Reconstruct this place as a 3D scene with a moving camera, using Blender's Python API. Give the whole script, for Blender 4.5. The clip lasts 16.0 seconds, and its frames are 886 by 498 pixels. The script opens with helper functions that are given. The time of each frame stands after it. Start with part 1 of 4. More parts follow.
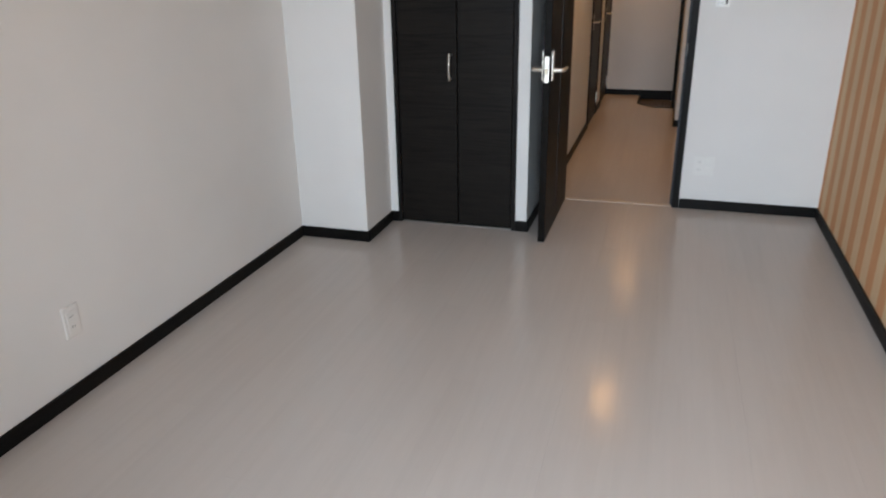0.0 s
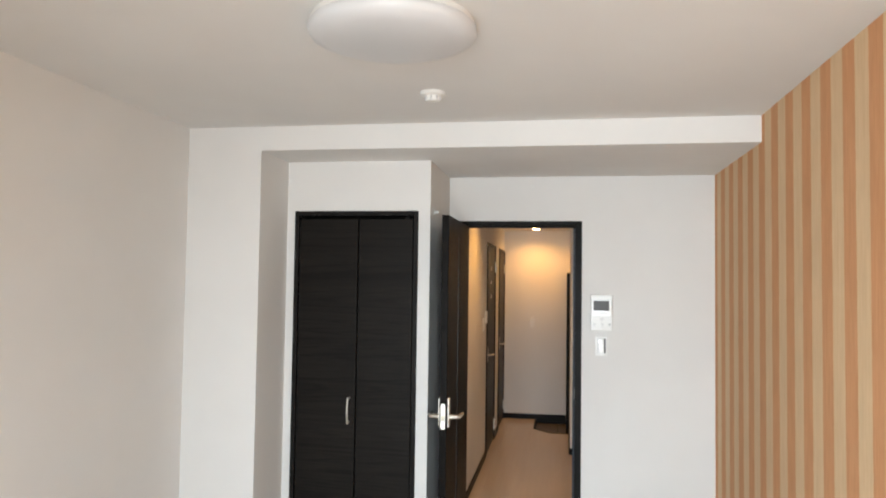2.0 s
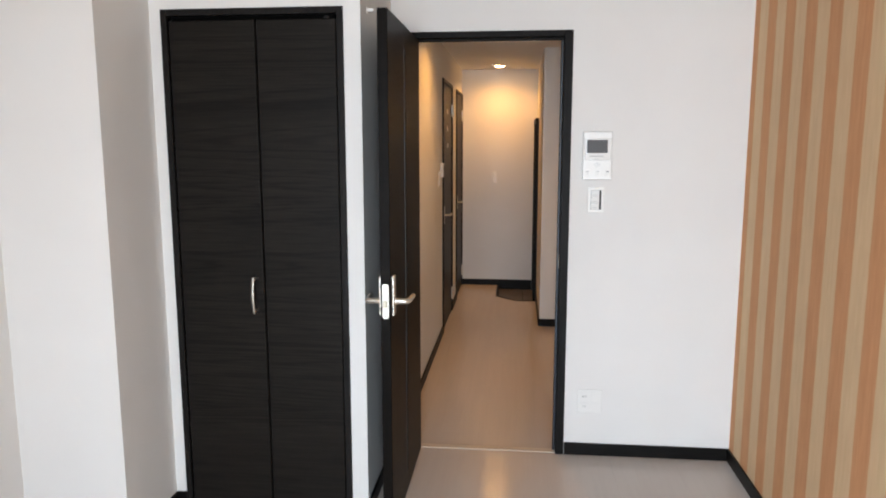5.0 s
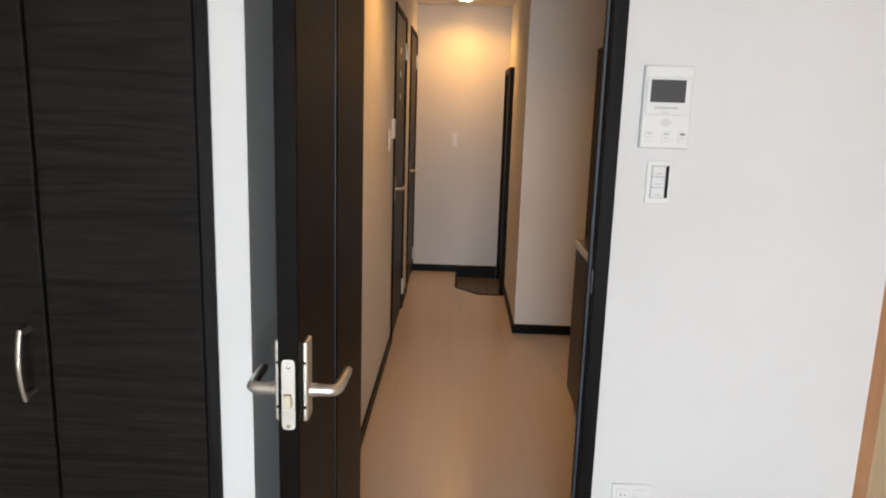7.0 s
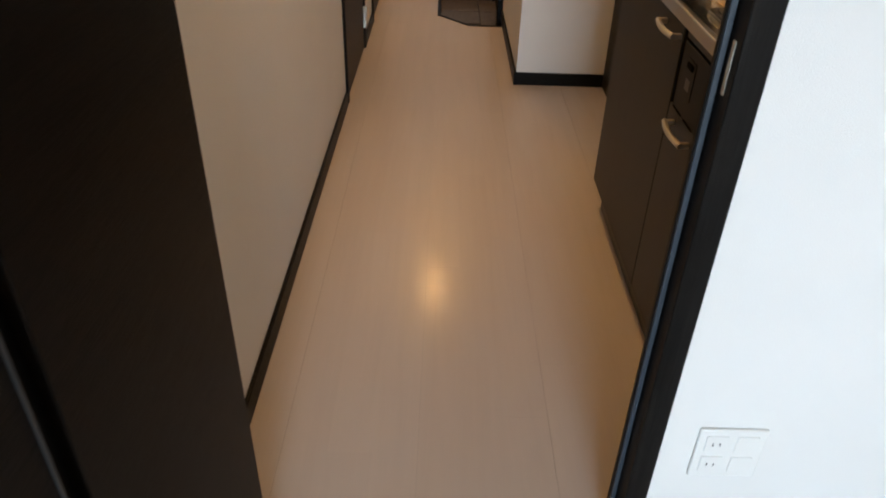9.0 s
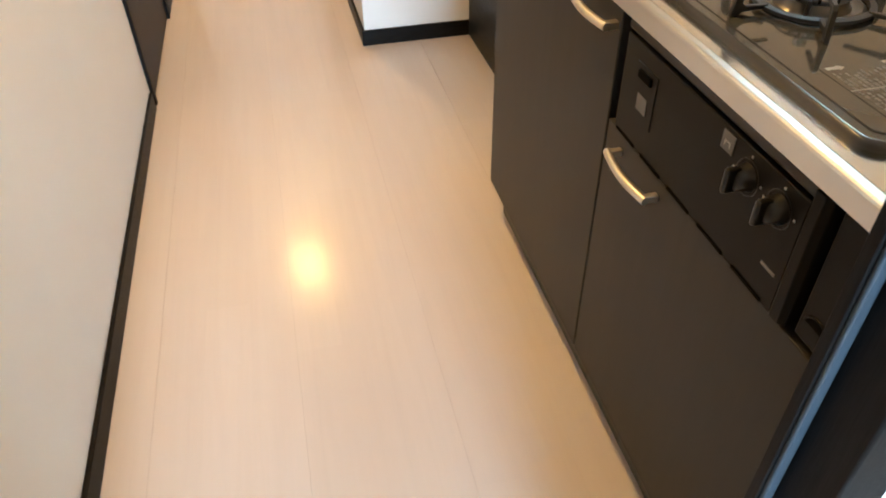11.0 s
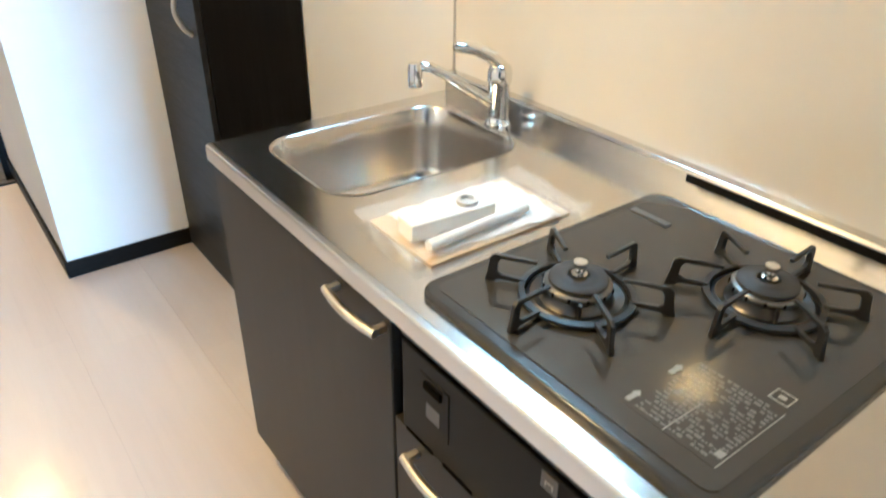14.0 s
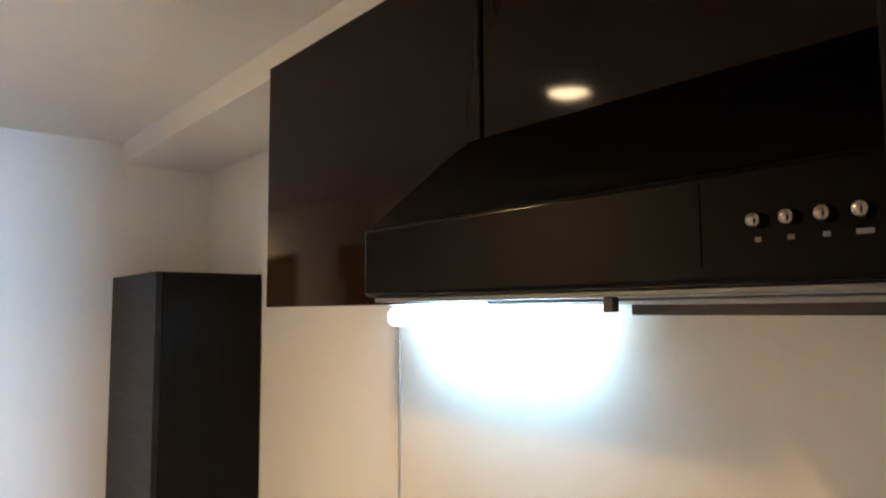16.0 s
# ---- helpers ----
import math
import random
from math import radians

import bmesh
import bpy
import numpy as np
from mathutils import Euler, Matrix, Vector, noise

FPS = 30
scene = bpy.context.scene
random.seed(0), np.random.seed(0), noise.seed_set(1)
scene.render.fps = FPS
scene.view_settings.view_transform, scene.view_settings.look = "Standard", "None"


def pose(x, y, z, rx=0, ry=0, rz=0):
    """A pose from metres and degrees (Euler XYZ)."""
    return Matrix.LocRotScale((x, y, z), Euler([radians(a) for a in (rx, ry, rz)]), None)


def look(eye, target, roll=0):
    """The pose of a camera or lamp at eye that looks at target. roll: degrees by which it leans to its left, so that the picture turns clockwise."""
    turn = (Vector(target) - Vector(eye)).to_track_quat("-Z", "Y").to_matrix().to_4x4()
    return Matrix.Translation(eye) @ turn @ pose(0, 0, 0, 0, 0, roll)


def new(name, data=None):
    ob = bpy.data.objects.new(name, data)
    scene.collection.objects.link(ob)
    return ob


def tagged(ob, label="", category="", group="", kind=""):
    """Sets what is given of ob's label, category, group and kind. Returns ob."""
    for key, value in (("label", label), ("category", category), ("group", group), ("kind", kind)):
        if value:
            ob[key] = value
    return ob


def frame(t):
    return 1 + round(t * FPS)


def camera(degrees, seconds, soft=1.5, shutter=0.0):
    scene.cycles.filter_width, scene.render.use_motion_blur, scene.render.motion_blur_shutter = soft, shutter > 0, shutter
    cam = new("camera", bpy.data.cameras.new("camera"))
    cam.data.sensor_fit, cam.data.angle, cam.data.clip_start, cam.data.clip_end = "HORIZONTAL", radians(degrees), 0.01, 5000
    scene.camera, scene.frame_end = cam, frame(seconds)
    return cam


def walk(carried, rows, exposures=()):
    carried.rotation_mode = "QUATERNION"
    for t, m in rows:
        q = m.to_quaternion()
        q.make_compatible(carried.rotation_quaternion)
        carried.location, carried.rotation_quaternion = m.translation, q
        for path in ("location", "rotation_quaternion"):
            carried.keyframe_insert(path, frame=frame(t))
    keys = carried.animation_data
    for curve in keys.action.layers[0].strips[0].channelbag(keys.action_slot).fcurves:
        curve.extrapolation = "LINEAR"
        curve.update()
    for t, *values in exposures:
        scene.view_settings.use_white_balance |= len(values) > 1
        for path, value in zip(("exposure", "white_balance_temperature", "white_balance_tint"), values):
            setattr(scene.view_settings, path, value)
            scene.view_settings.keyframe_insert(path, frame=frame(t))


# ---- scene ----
cam = camera(63.4, 16.0, soft=1.9, shutter=0.25)
PATH = [
    (0, (-0.112, -4.551, 1.443), (-0.668, -2.775, 0.709), -1.0),
    (0.5, (-0.121, -4.537, 1.508), (-0.5, -2.685, 0.855), -0.6),
    (1, (-0.089, -4.541, 1.551), (-0.385, -2.606, 1.141), -0.2),
    (1.5, (-0.087, -4.55, 1.599), (-0.415, -2.58, 1.511), 0.2),
    (2, (-0.087, -4.564, 1.655), (-0.42, -2.594, 1.742), 0.8),
    (2.5, (-0.091, -4.59, 1.717), (-0.446, -2.628, 1.878), 1.4),
    (3, (-0.068, -4.556, 1.622), (-0.427, -2.59, 1.53), 1.1),
    (3.5, (-0.083, -4.383, 1.593), (-0.485, -2.432, 1.408), 0.8),
    (4, (-0.193, -4.063, 1.575), (-0.476, -2.096, 1.354), -0.0),
    (4.2, (-0.208, -3.947, 1.567), (-0.446, -1.977, 1.316), -0.4),
    (6.5, (-0.344, -2.336, 1.479), (-0.492, -0.369, 1.147), 0.8),
    (7, (-0.418, -2.028, 1.455), (-0.454, -0.067, 1.062), 1.8),
    (7.5, (-0.416, -1.719, 1.389), (-0.421, 0.203, 0.833), -0.6),
    (8, (-0.406, -1.42, 1.334), (-0.431, 0.4, 0.506), 1.4),
    (10.3, (-0.350, -0.356, 1.227), (-0.189, 1.228, -0.002), -0.9),
    (10.5, (-0.353, -0.312, 1.225), (-0.111, 1.242, -0.027), -0.3),
    (11, (-0.320, -0.199, 1.214), (0.013, 1.299, -0.08), -1.0),
    (11.5, (-0.277, -0.099, 1.204), (0.132, 1.363, -0.098), -0.8),
    (12, (-0.257, -0.02, 1.206), (0.303, 1.392, -0.094), -0.9),
    (12.5, (-0.259, 0.055, 1.204), (0.516, 1.363, -0.095), 0.3),
    (13, (-0.252, 0.082, 1.223), (0.668, 1.328, -0.042), 0.6),
    (13.5, (-0.259, 0.076, 1.281), (0.695, 1.39, 0.112), -0.2),
    (14, (-0.252, 0.067, 1.363), (0.787, 1.439, 0.345), 0.7),
    (14.5, (-0.234, 0.063, 1.458), (0.919, 1.511, 0.701), 1.3),
    (15, (-0.230, 0.008, 1.578), (1.027, 1.515, 1.186), 1.0),
    (15.5, (-0.224, -0.01, 1.663), (1.092, 1.497, 1.661), 0.8),
    (16, (-0.241, -0.027, 1.7), (1.013, 1.521, 1.875), -0.3),
]
EXPO = [
    (0.0, -0.20, 6700, 18), (0.7, 0.0, 6900, 16), (1.5, 0.20, 7200, 16), (2.0, 0.24, 7200, 17), (2.5, 0.05, 7000, 18), (3.0, 0.08, 6800, 19), (3.5, 0.37, 6650, 20), (4.2, 0.36, 6750, 20), (6.5, 0.30, 7200, 19), (7.5, 0.36, 6700, 17), (8.0, 0.25, 6500, 15),
    (10.3, 1.60, 6150, 9), (11.2, 2.16, 5200, 3), (12.0, 2.14, 4850, 0), (13.0, 2.45, 4300, -3), (14.5, 2.44, 4330, -1), (15.0, 1.91, 4540, 1), (16.0, 1.77, 4880, 5),
]
walk(cam, [(t, look(eye, target, roll)) for t, eye, target, roll in PATH], EXPO)

# ---- world and lights ----
world = bpy.data.worlds.new("world")
scene.world = world
world.use_nodes = True
sky = world.node_tree.nodes.new("ShaderNodeTexSky")
sky.sky_type, sky.sun_disc = "NISHITA", False
sky.sun_elevation, sky.sun_rotation = radians(48), radians(120)
world.node_tree.links.new(sky.outputs["Color"], world.node_tree.nodes["Background"].inputs["Color"])
world.node_tree.nodes["Background"].inputs["Strength"].default_value = 0.12

sun_data = bpy.data.lights.new("sun", "SUN")
sun_data.energy, sun_data.angle, sun_data.color = 3.0, radians(0.5), (1.0, 0.95, 0.88)
sun = new("sun", sun_data)
sun.matrix_world = look((8, 4.6, 10), (0, 0, 0))

WINDOW_W = 50.0     # skylight that falls in through the balcony window
FILL_W = 14.0     # added fill lamp in the same window, as if light rose off a balcony floor
DOWN_W = 4.4        # each warm downlight
TUBE_E = 12.2       # glow of the kitchen tube


def area(name, m, sx, sy, watts, colour, shape="RECTANGLE"):
    d = bpy.data.lights.new(name, "AREA")
    d.shape, d.size, d.size_y, d.energy, d.color = shape, sx, sy, watts, colour
    ob = new(name, d)
    ob.matrix_world = m
    return ob


day = area("window_daylight", look((-0.24, -5.29, 1.12), (0.3, 0, -0.15)), 1.5, 1.9, WINDOW_W, (0.60, 0.835, 1.0))
day.data.spread = radians(104)
# Added warm fill, aimed upward to lift the ceiling and upper walls.
lift = area("window_fill", look((-0.24, -5.27, 1.12), (0.0, -1.6, 2.3)), 1.5, 1.7, FILL_W, (1.0, 0.89, 0.76))
lift.data.spread = radians(120)
DLX, DLY = -0.408, (1.19, 3.86)             # the two corridor downlights
for ly in DLY:
    dl = area("downlight_lamp", look((DLX, ly, 2.252), (DLX, ly, 0)), 0.10, 0.10, DOWN_W, (1.0, 0.50, 0.115), "DISK")
    dl.data.spread = radians(142)


# ---- materials ----
def material(name, base, rough=0.5, metal=0.0, spec=0.5, coat=0.0):
    m = bpy.data.materials.new(name)
    m.use_nodes = True
    b = m.node_tree.nodes["Principled BSDF"]
    b.inputs["Base Color"].default_value = (*base, 1)
    b.inputs["Roughness"].default_value = rough
    b.inputs["Metallic"].default_value = metal
    b.inputs["Specular IOR Level"].default_value = spec
    b.inputs["Coat Weight"].default_value = coat
    return m


def nodes(m):
    return m.node_tree.nodes, m.node_tree.links, m.node_tree.nodes["Principled BSDF"]


def noise_tex(m, scale, stretch=(1, 1, 1), detail=4.0, rough=0.55, distort=0.0, coords="Object"):
    n, l, b = nodes(m)
    tc, mp, t = n.new("ShaderNodeTexCoord"), n.new("ShaderNodeMapping"), n.new("ShaderNodeTexNoise")
    mp.inputs["Scale"].default_value = stretch
    t.inputs["Scale"].default_value, t.inputs["Detail"].default_value = scale, detail
    t.inputs["Roughness"].default_value, t.inputs["Distortion"].default_value = rough, distort
    l.new(tc.outputs[coords], mp.inputs["Vector"])
    l.new(mp.outputs["Vector"], t.inputs["Vector"])
    return t.outputs["Fac"]


def ramp(m, fac, stops):
    n, l, b = nodes(m)
    r = n.new("ShaderNodeValToRGB")
    while len(r.color_ramp.elements) < len(stops):
        r.color_ramp.elements.new(0.5)
    for e, (p, c) in zip(r.color_ramp.elements, stops):
        e.position, e.color = p, (*c, 1)
    l.new(fac, r.inputs["Fac"])
    return r.outputs["Color"]


def blend(m, kind, fac, a, c):
    n, l, b = nodes(m)
    x = n.new("ShaderNodeMix")
    x.data_type, x.blend_type = "RGBA", kind
    for socket, value in ((x.inputs[0], fac), (x.inputs[6], a), (x.inputs[7], c)):
        if isinstance(value, (int, float)):
            socket.default_value = value
        elif isinstance(value, tuple):
            socket.default_value = (*value, 1)
        else:
            l.new(value, socket)
    return x.outputs[2]


def bump(m, height, strength, distance=0.002):
    n, l, b = nodes(m)
    u = n.new("ShaderNodeBump")
    u.inputs["Strength"].default_value, u.inputs["Distance"].default_value = strength, distance
    l.new(height, u.inputs["Height"])
    l.new(u.outputs["Normal"], b.inputs["Normal"])


def to_base(m, colour):
    n, l, b = nodes(m)
    l.new(colour, b.inputs["Base Color"])


def vary_rough(m, fac, lo, hi):
    n, l, b = nodes(m)
    r = n.new("ShaderNodeMapRange")
    r.inputs["To Min"].default_value, r.inputs["To Max"].default_value = lo, hi
    l.new(fac, r.inputs["Value"])
    l.new(r.outputs["Result"], b.inputs["Roughness"])


def wallpaper(name, base, bump_strength=0.35):
    m = material(name, base, 0.85, spec=0.25)
    broad = noise_tex(m, 1.3, detail=3)
    fine = noise_tex(m, 420, (1, 1, 0.7), detail=3)
    dark = tuple(v * 0.94 for v in base)
    to_base(m, ramp(m, broad, [(0.3, dark), (0.7, base)]))
    bump(m, fine, bump_strength, 0.0012)
    return m


WALL = wallpaper("white_wallpaper", (0.80, 0.785, 0.76))
CEIL = wallpaper("ceiling_paper", (0.78, 0.765, 0.74), 0.25)


def stripe_paper():
    m = material("orange_striped_wallpaper", (0.7, 0.4, 0.2), 0.8, spec=0.25)
    n, l, b = nodes(m)
    tc, sep = n.new("ShaderNodeTexCoord"), n.new("ShaderNodeSeparateXYZ")
    l.new(tc.outputs["Object"], sep.inputs["Vector"])
    add, mod, less = n.new("ShaderNodeMath"), n.new("ShaderNodeMath"), n.new("ShaderNodeMath")
    add.operation, mod.operation, less.operation = "ADD", "FLOORED_MODULO", "LESS_THAN"
    add.inputs[1].default_value, mod.inputs[1].default_value, less.inputs[1].default_value = STRIPE_PHASE, STRIPE_PERIOD, STRIPE_PERIOD * 0.49
    wobble = n.new("ShaderNodeMath")
    wobble.operation = "MULTIPLY_ADD"
    wobble.inputs[1].default_value = 0.008
    l.new(noise_tex(m, 60, (1, 1, 0.25), detail=4), wobble.inputs[0])
    l.new(sep.outputs["Y"], wobble.inputs[2])
    l.new(wobble.outputs[0], add.inputs[0])
    l.new(add.outputs[0], mod.inputs[0])
    l.new(mod.outputs[0], less.inputs[0])
    streak = noise_tex(m, 90, (1, 1, 0.06), detail=5, rough=0.7)
    mottle = noise_tex(m, 14, (1, 1, 0.5), detail=4)
    orange = ramp(m, streak, [(0.3, (0.67, 0.310, 0.142)), (0.7, (0.77, 0.390, 0.200))])
    cream = ramp(m, streak, [(0.3, (0.75, 0.510, 0.295)), (0.7, (0.83, 0.595, 0.365))])
    c = blend(m, "MIX", less.outputs[0], cream, orange)
    to_base(m, blend(m, "MULTIPLY", 0.25, c, ramp(m, mottle, [(0.3, (0.75, 0.75, 0.75)), (0.7, (1, 1, 1))])))
    bump(m, noise_tex(m, 380, detail=3), 0.3, 0.001)
    return m


STRIPE_PERIOD, STRIPE_PHASE = 0.2068, 0.0643
STRIPE = stripe_paper()


def floor_sheet():
    m = material("pale_wood_floor", (0.6, 0.55, 0.5), 0.26, spec=0.30)
    n, l, b = nodes(m)
    info = n.new("ShaderNodeObjectInfo")
    grain = noise_tex(m, 26, (1, 0.05, 1), detail=8, rough=0.65, distort=0.6)
    fibre = noise_tex(m, 240, (1, 0.03, 1), detail=4, rough=0.7)
    blotch = noise_tex(m, 2.2, (1, 0.4, 1), detail=3)
    c = ramp(m, grain, [(0.25, (0.548, 0.490, 0.450)), (0.55, (0.572, 0.513, 0.472)), (0.8, (0.584, 0.525, 0.484))])
    c = blend(m, "MULTIPLY", 0.08, c, ramp(m, fibre, [(0.3, (0.8, 0.77, 0.74)), (0.7, (1, 1, 1))]))
    tone = n.new("ShaderNodeMapRange")
    tone.inputs["To Min"].default_value, tone.inputs["To Max"].default_value = 0.985, 1.015
    l.new(info.outputs["Random"], tone.inputs["Value"])
    hsv = n.new("ShaderNodeHueSaturation")
    l.new(c, hsv.inputs["Color"])
    l.new(tone.outputs["Result"], hsv.inputs["Value"])
    to_base(m, blend(m, "MULTIPLY", 0.5, hsv.outputs["Color"], ramp(m, blotch, [(0.3, (0.93, 0.91, 0.89)), (0.7, (1, 1, 1))])))
    vary_rough(m, blotch, 0.15, 0.23)
    bump(m, blotch, 0.03, 0.001)
    return m


FLOOR = floor_sheet()
JOINT = material("floor_joint", (0.44, 0.40, 0.36), 0.7)


def dark_wood(name, base, light, stretch, rough, scale=9.0, spec=0.18, relief=0.25, pore=0.6, wave=0.9):
    m = material(name, base, rough, spec=spec)
    grain = noise_tex(m, scale, stretch, detail=9, rough=0.68, distort=wave)
    pores = noise_tex(m, scale * 11, stretch, detail=4, rough=0.75)
    c = ramp(m, grain, [(0.32, tuple(v * (0.9 if pore < 0.2 else 0.45) for v in base)), (0.5, base), (0.72, light)])
    to_base(m, blend(m, "MULTIPLY", pore, c, ramp(m, pores, [(0.35, (0.35, 0.35, 0.35)), (0.6, (1, 1, 1))])))
    vary_rough(m, pores, rough + (0.1 if relief else 0.02), rough - (0.06 if relief else 0.0))
    if relief:
        bump(m, pores, relief, 0.0012)
    return m




def figured_wood(name):
    """Flowing cathedral grain across the leaf: contour lines of a slow noise, with open pores between them."""
    m = material(name, (0.012, 0.0098, 0.0082), 0.45, spec=0.12)
    n, l, b = nodes(m)
    field = noise_tex(m, 1.5, (0.10, 1, 2.2), detail=5, rough=0.5, distort=0.5)
    turns, wave = n.new("ShaderNodeMath"), n.new("ShaderNodeMath")
    turns.operation, wave.operation = "MULTIPLY", "SINE"
    turns.inputs[1].default_value = 170.0
    l.new(field, turns.inputs[0])
    l.new(turns.outputs[0], wave.inputs[0])
    lines = n.new("ShaderNodeMapRange")
    lines.inputs["From Min"].default_value = -1.0
    l.new(wave.outputs[0], lines.inputs["Value"])
    pores = noise_tex(m, 60, (0.09, 1, 3.0), detail=6, rough=0.75)
    broad = noise_tex(m, 2.6, (0.4, 1, 2.4), detail=5, rough=0.6)
    c = ramp(m, lines.outputs["Result"], [(0.0, (0.0072, 0.0058, 0.0048)), (0.16, (0.0122, 0.0099, 0.0083)), (1.0, (0.0145, 0.0119, 0.0099))])
    c = blend(m, "MULTIPLY", 0.62, c, ramp(m, pores, [(0.36, (0.40, 0.40, 0.40)), (0.62, (1.25, 1.25, 1.25))]))
    to_base(m, blend(m, "MULTIPLY", 1.0, c, ramp(m, broad, [(0.28, (0.72, 0.71, 0.70)), (0.72, (1.15, 1.15, 1.15))])))
    vary_rough(m, pores, 0.55, 0.42)
    mix = n.new("ShaderNodeMath")
    mix.operation = "MULTIPLY_ADD"
    mix.inputs[1].default_value = 0.25
    l.new(lines.outputs["Result"], mix.inputs[0])
    l.new(pores, mix.inputs[2])
    bump(m, mix.outputs[0], 0.22, 0.001)
    return m


CLOSET = figured_wood("black_brown_oak_sheet")
LEAF = dark_wood("dark_brown_door_sheet", (0.0060, 0.0044, 0.0033), (0.0090, 0.0069, 0.0053), (1, 0.25, 3.2), 0.40, spec=0.07)
HALLDOOR = dark_wood("brown_hall_door_sheet", (0.0200, 0.0135, 0.0092), (0.0300, 0.0205, 0.0140), (1, 0.25, 3.2), 0.40, spec=0.1)
FRAME = dark_wood("dark_frame_sheet", (0.0105, 0.0093, 0.0086), (0.0165, 0.0147, 0.0137), (5, 5, 0.2), 0.42, spec=0.08)
FRAMEC = dark_wood("grey_brown_closet_frame", (0.0165, 0.0145, 0.0135), (0.0235, 0.0208, 0.0195), (5, 5, 0.2), 0.45, spec=0.1)
BASE = dark_wood("dark_baseboard_sheet", (0.0070, 0.0060, 0.0055), (0.0105, 0.0092, 0.0085), (1, 1, 6), 0.45, spec=0.13)
CAB = dark_wood("grey_brown_cabinet_sheet", (0.0262, 0.0234, 0.0196), (0.0300, 0.0268, 0.0226), (3, 3, 0.3), 0.42, 6.0, 0.20, 0.0, 0.04)
UPPER = dark_wood("glossy_dark_brown_sheet", (0.0105, 0.0050, 0.0024), (0.0130, 0.0062, 0.0030), (3, 3, 0.3), 0.055, 4.0, 0.10, 0.0, 0.1)
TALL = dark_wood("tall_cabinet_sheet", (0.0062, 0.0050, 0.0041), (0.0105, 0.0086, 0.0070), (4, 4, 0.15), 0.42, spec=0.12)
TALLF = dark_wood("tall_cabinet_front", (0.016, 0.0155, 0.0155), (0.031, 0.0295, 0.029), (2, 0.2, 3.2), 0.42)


def steel(name, base, rough, stretch, depth):
    m = material(name, base, rough, 1.0)
    brush = noise_tex(m, 300, stretch, detail=4, rough=0.7)
    smear = noise_tex(m, 5, detail=4)
    vary_rough(m, smear, rough - 0.05, rough + 0.08)
    if depth:
        bump(m, brush, depth, 0.0006)
    return m


STEEL = steel("brushed_stainless_steel", (0.70, 0.68, 0.65), 0.17, (1, 0.03, 1), 0.0)
BASIN = material("satin_sink_steel", (0.60, 0.575, 0.54), 0.22, 1.0)
bump(BASIN, noise_tex(BASIN, 300, (1, 1, 0.05), detail=3), 0.03, 0.0006)
BUTTON = material("dull_brass_chrome", (0.36, 0.32, 0.27), 0.12, 1.0)
CHROME = material("polished_chrome", (0.78, 0.78, 0.77), 0.07, 1.0)
NICKEL = steel("satin_nickel", (0.66, 0.62, 0.55), 0.40, (1, 1, 1), 0.05)
ENAMEL = material("dark_grey_glass", (0.050, 0.0495, 0.047), 0.07, spec=0.6)
RIM = material("dark_grey_hob_rim", (0.040, 0.039, 0.037), 0.20, spec=0.5)
WGLOSS = material("glossy_white_plastic", (0.82, 0.82, 0.80), 0.10, spec=0.6)
FLAME = material("dull_flame_ring_steel", (0.24, 0.23, 0.215), 0.34, 1.0)
CAPM = material("matt_grey_burner_cap", (0.045, 0.043, 0.040), 0.5, spec=0.3)
EDGE = material("satin_steel_edge", (0.72, 0.70, 0.67), 0.30, 1.0)
NPRINT = material("faint_grey_print", (0.140, 0.137, 0.133), 0.5)
BOWL = material("worn_burner_steel", (0.11, 0.105, 0.10), 0.33, 1.0)
bump(ENAMEL, noise_tex(ENAMEL, 60, detail=2), 0.02, 0.0005)
vary_rough(ENAMEL, noise_tex(ENAMEL, 4, detail=4), 0.05, 0.10)
IRON = material("black_cast_iron", (0.014, 0.013, 0.012), 0.45)
bump(IRON, noise_tex(IRON, 300, detail=3), 0.3, 0.001)
BLACKP = material("black_plastic", (0.009, 0.0085, 0.008), 0.28)
bump(BLACKP, noise_tex(BLACKP, 350, detail=2), 0.08, 0.0006)
PANELB = material("dark_stove_panel", (0.0076, 0.0070, 0.0063), 0.38, spec=0.09)
vary_rough(PANELB, noise_tex(PANELB, 8, detail=4), 0.30, 0.42)
HOOD = material("black_painted_hood", (0.0024, 0.0017, 0.0012), 0.14, spec=0.075)
vary_rough(HOOD, noise_tex(HOOD, 6, detail=4), 0.11, 0.19)
CANOPY = material("black_satin_canopy", (0.0012, 0.0009, 0.0007), 0.24, spec=0.02)
PLINTH = material("grey_vinyl_plinth", (0.090, 0.082, 0.074), 0.45, spec=0.25)
vary_rough(PLINTH, noise_tex(PLINTH, 20, detail=4), 0.38, 0.52)
GASKET = material("blue_grey_rubber_seal", (0.030, 0.039, 0.050), 0.5)
HOODIN = material("pale_hood_underside", (0.22, 0.22, 0.21), 0.35, 0.5)
GAP = material("dark_gap", (0.002, 0.002, 0.002), 0.9, spec=0.05)
WPLAST = material("white_plastic", (0.80, 0.79, 0.76), 0.32)
bump(WPLAST, noise_tex(WPLAST, 500, detail=2), 0.04, 0.0004)
GREYP = material("pale_grey_plastic", (0.52, 0.52, 0.51), 0.4)
IVORY = material("ivory_plastic", (0.66, 0.60, 0.46), 0.35)
# Dark screen; its base is lifted to grey for the room's reflection.
SCREEN = material("screen_with_sheen", (0.075, 0.072, 0.072), 0.35, spec=0.2)
PRINT = material("pale_print", (0.30, 0.295, 0.28), 0.6)
PRINTD = material("grey_print", (0.155, 0.15, 0.145), 0.5)
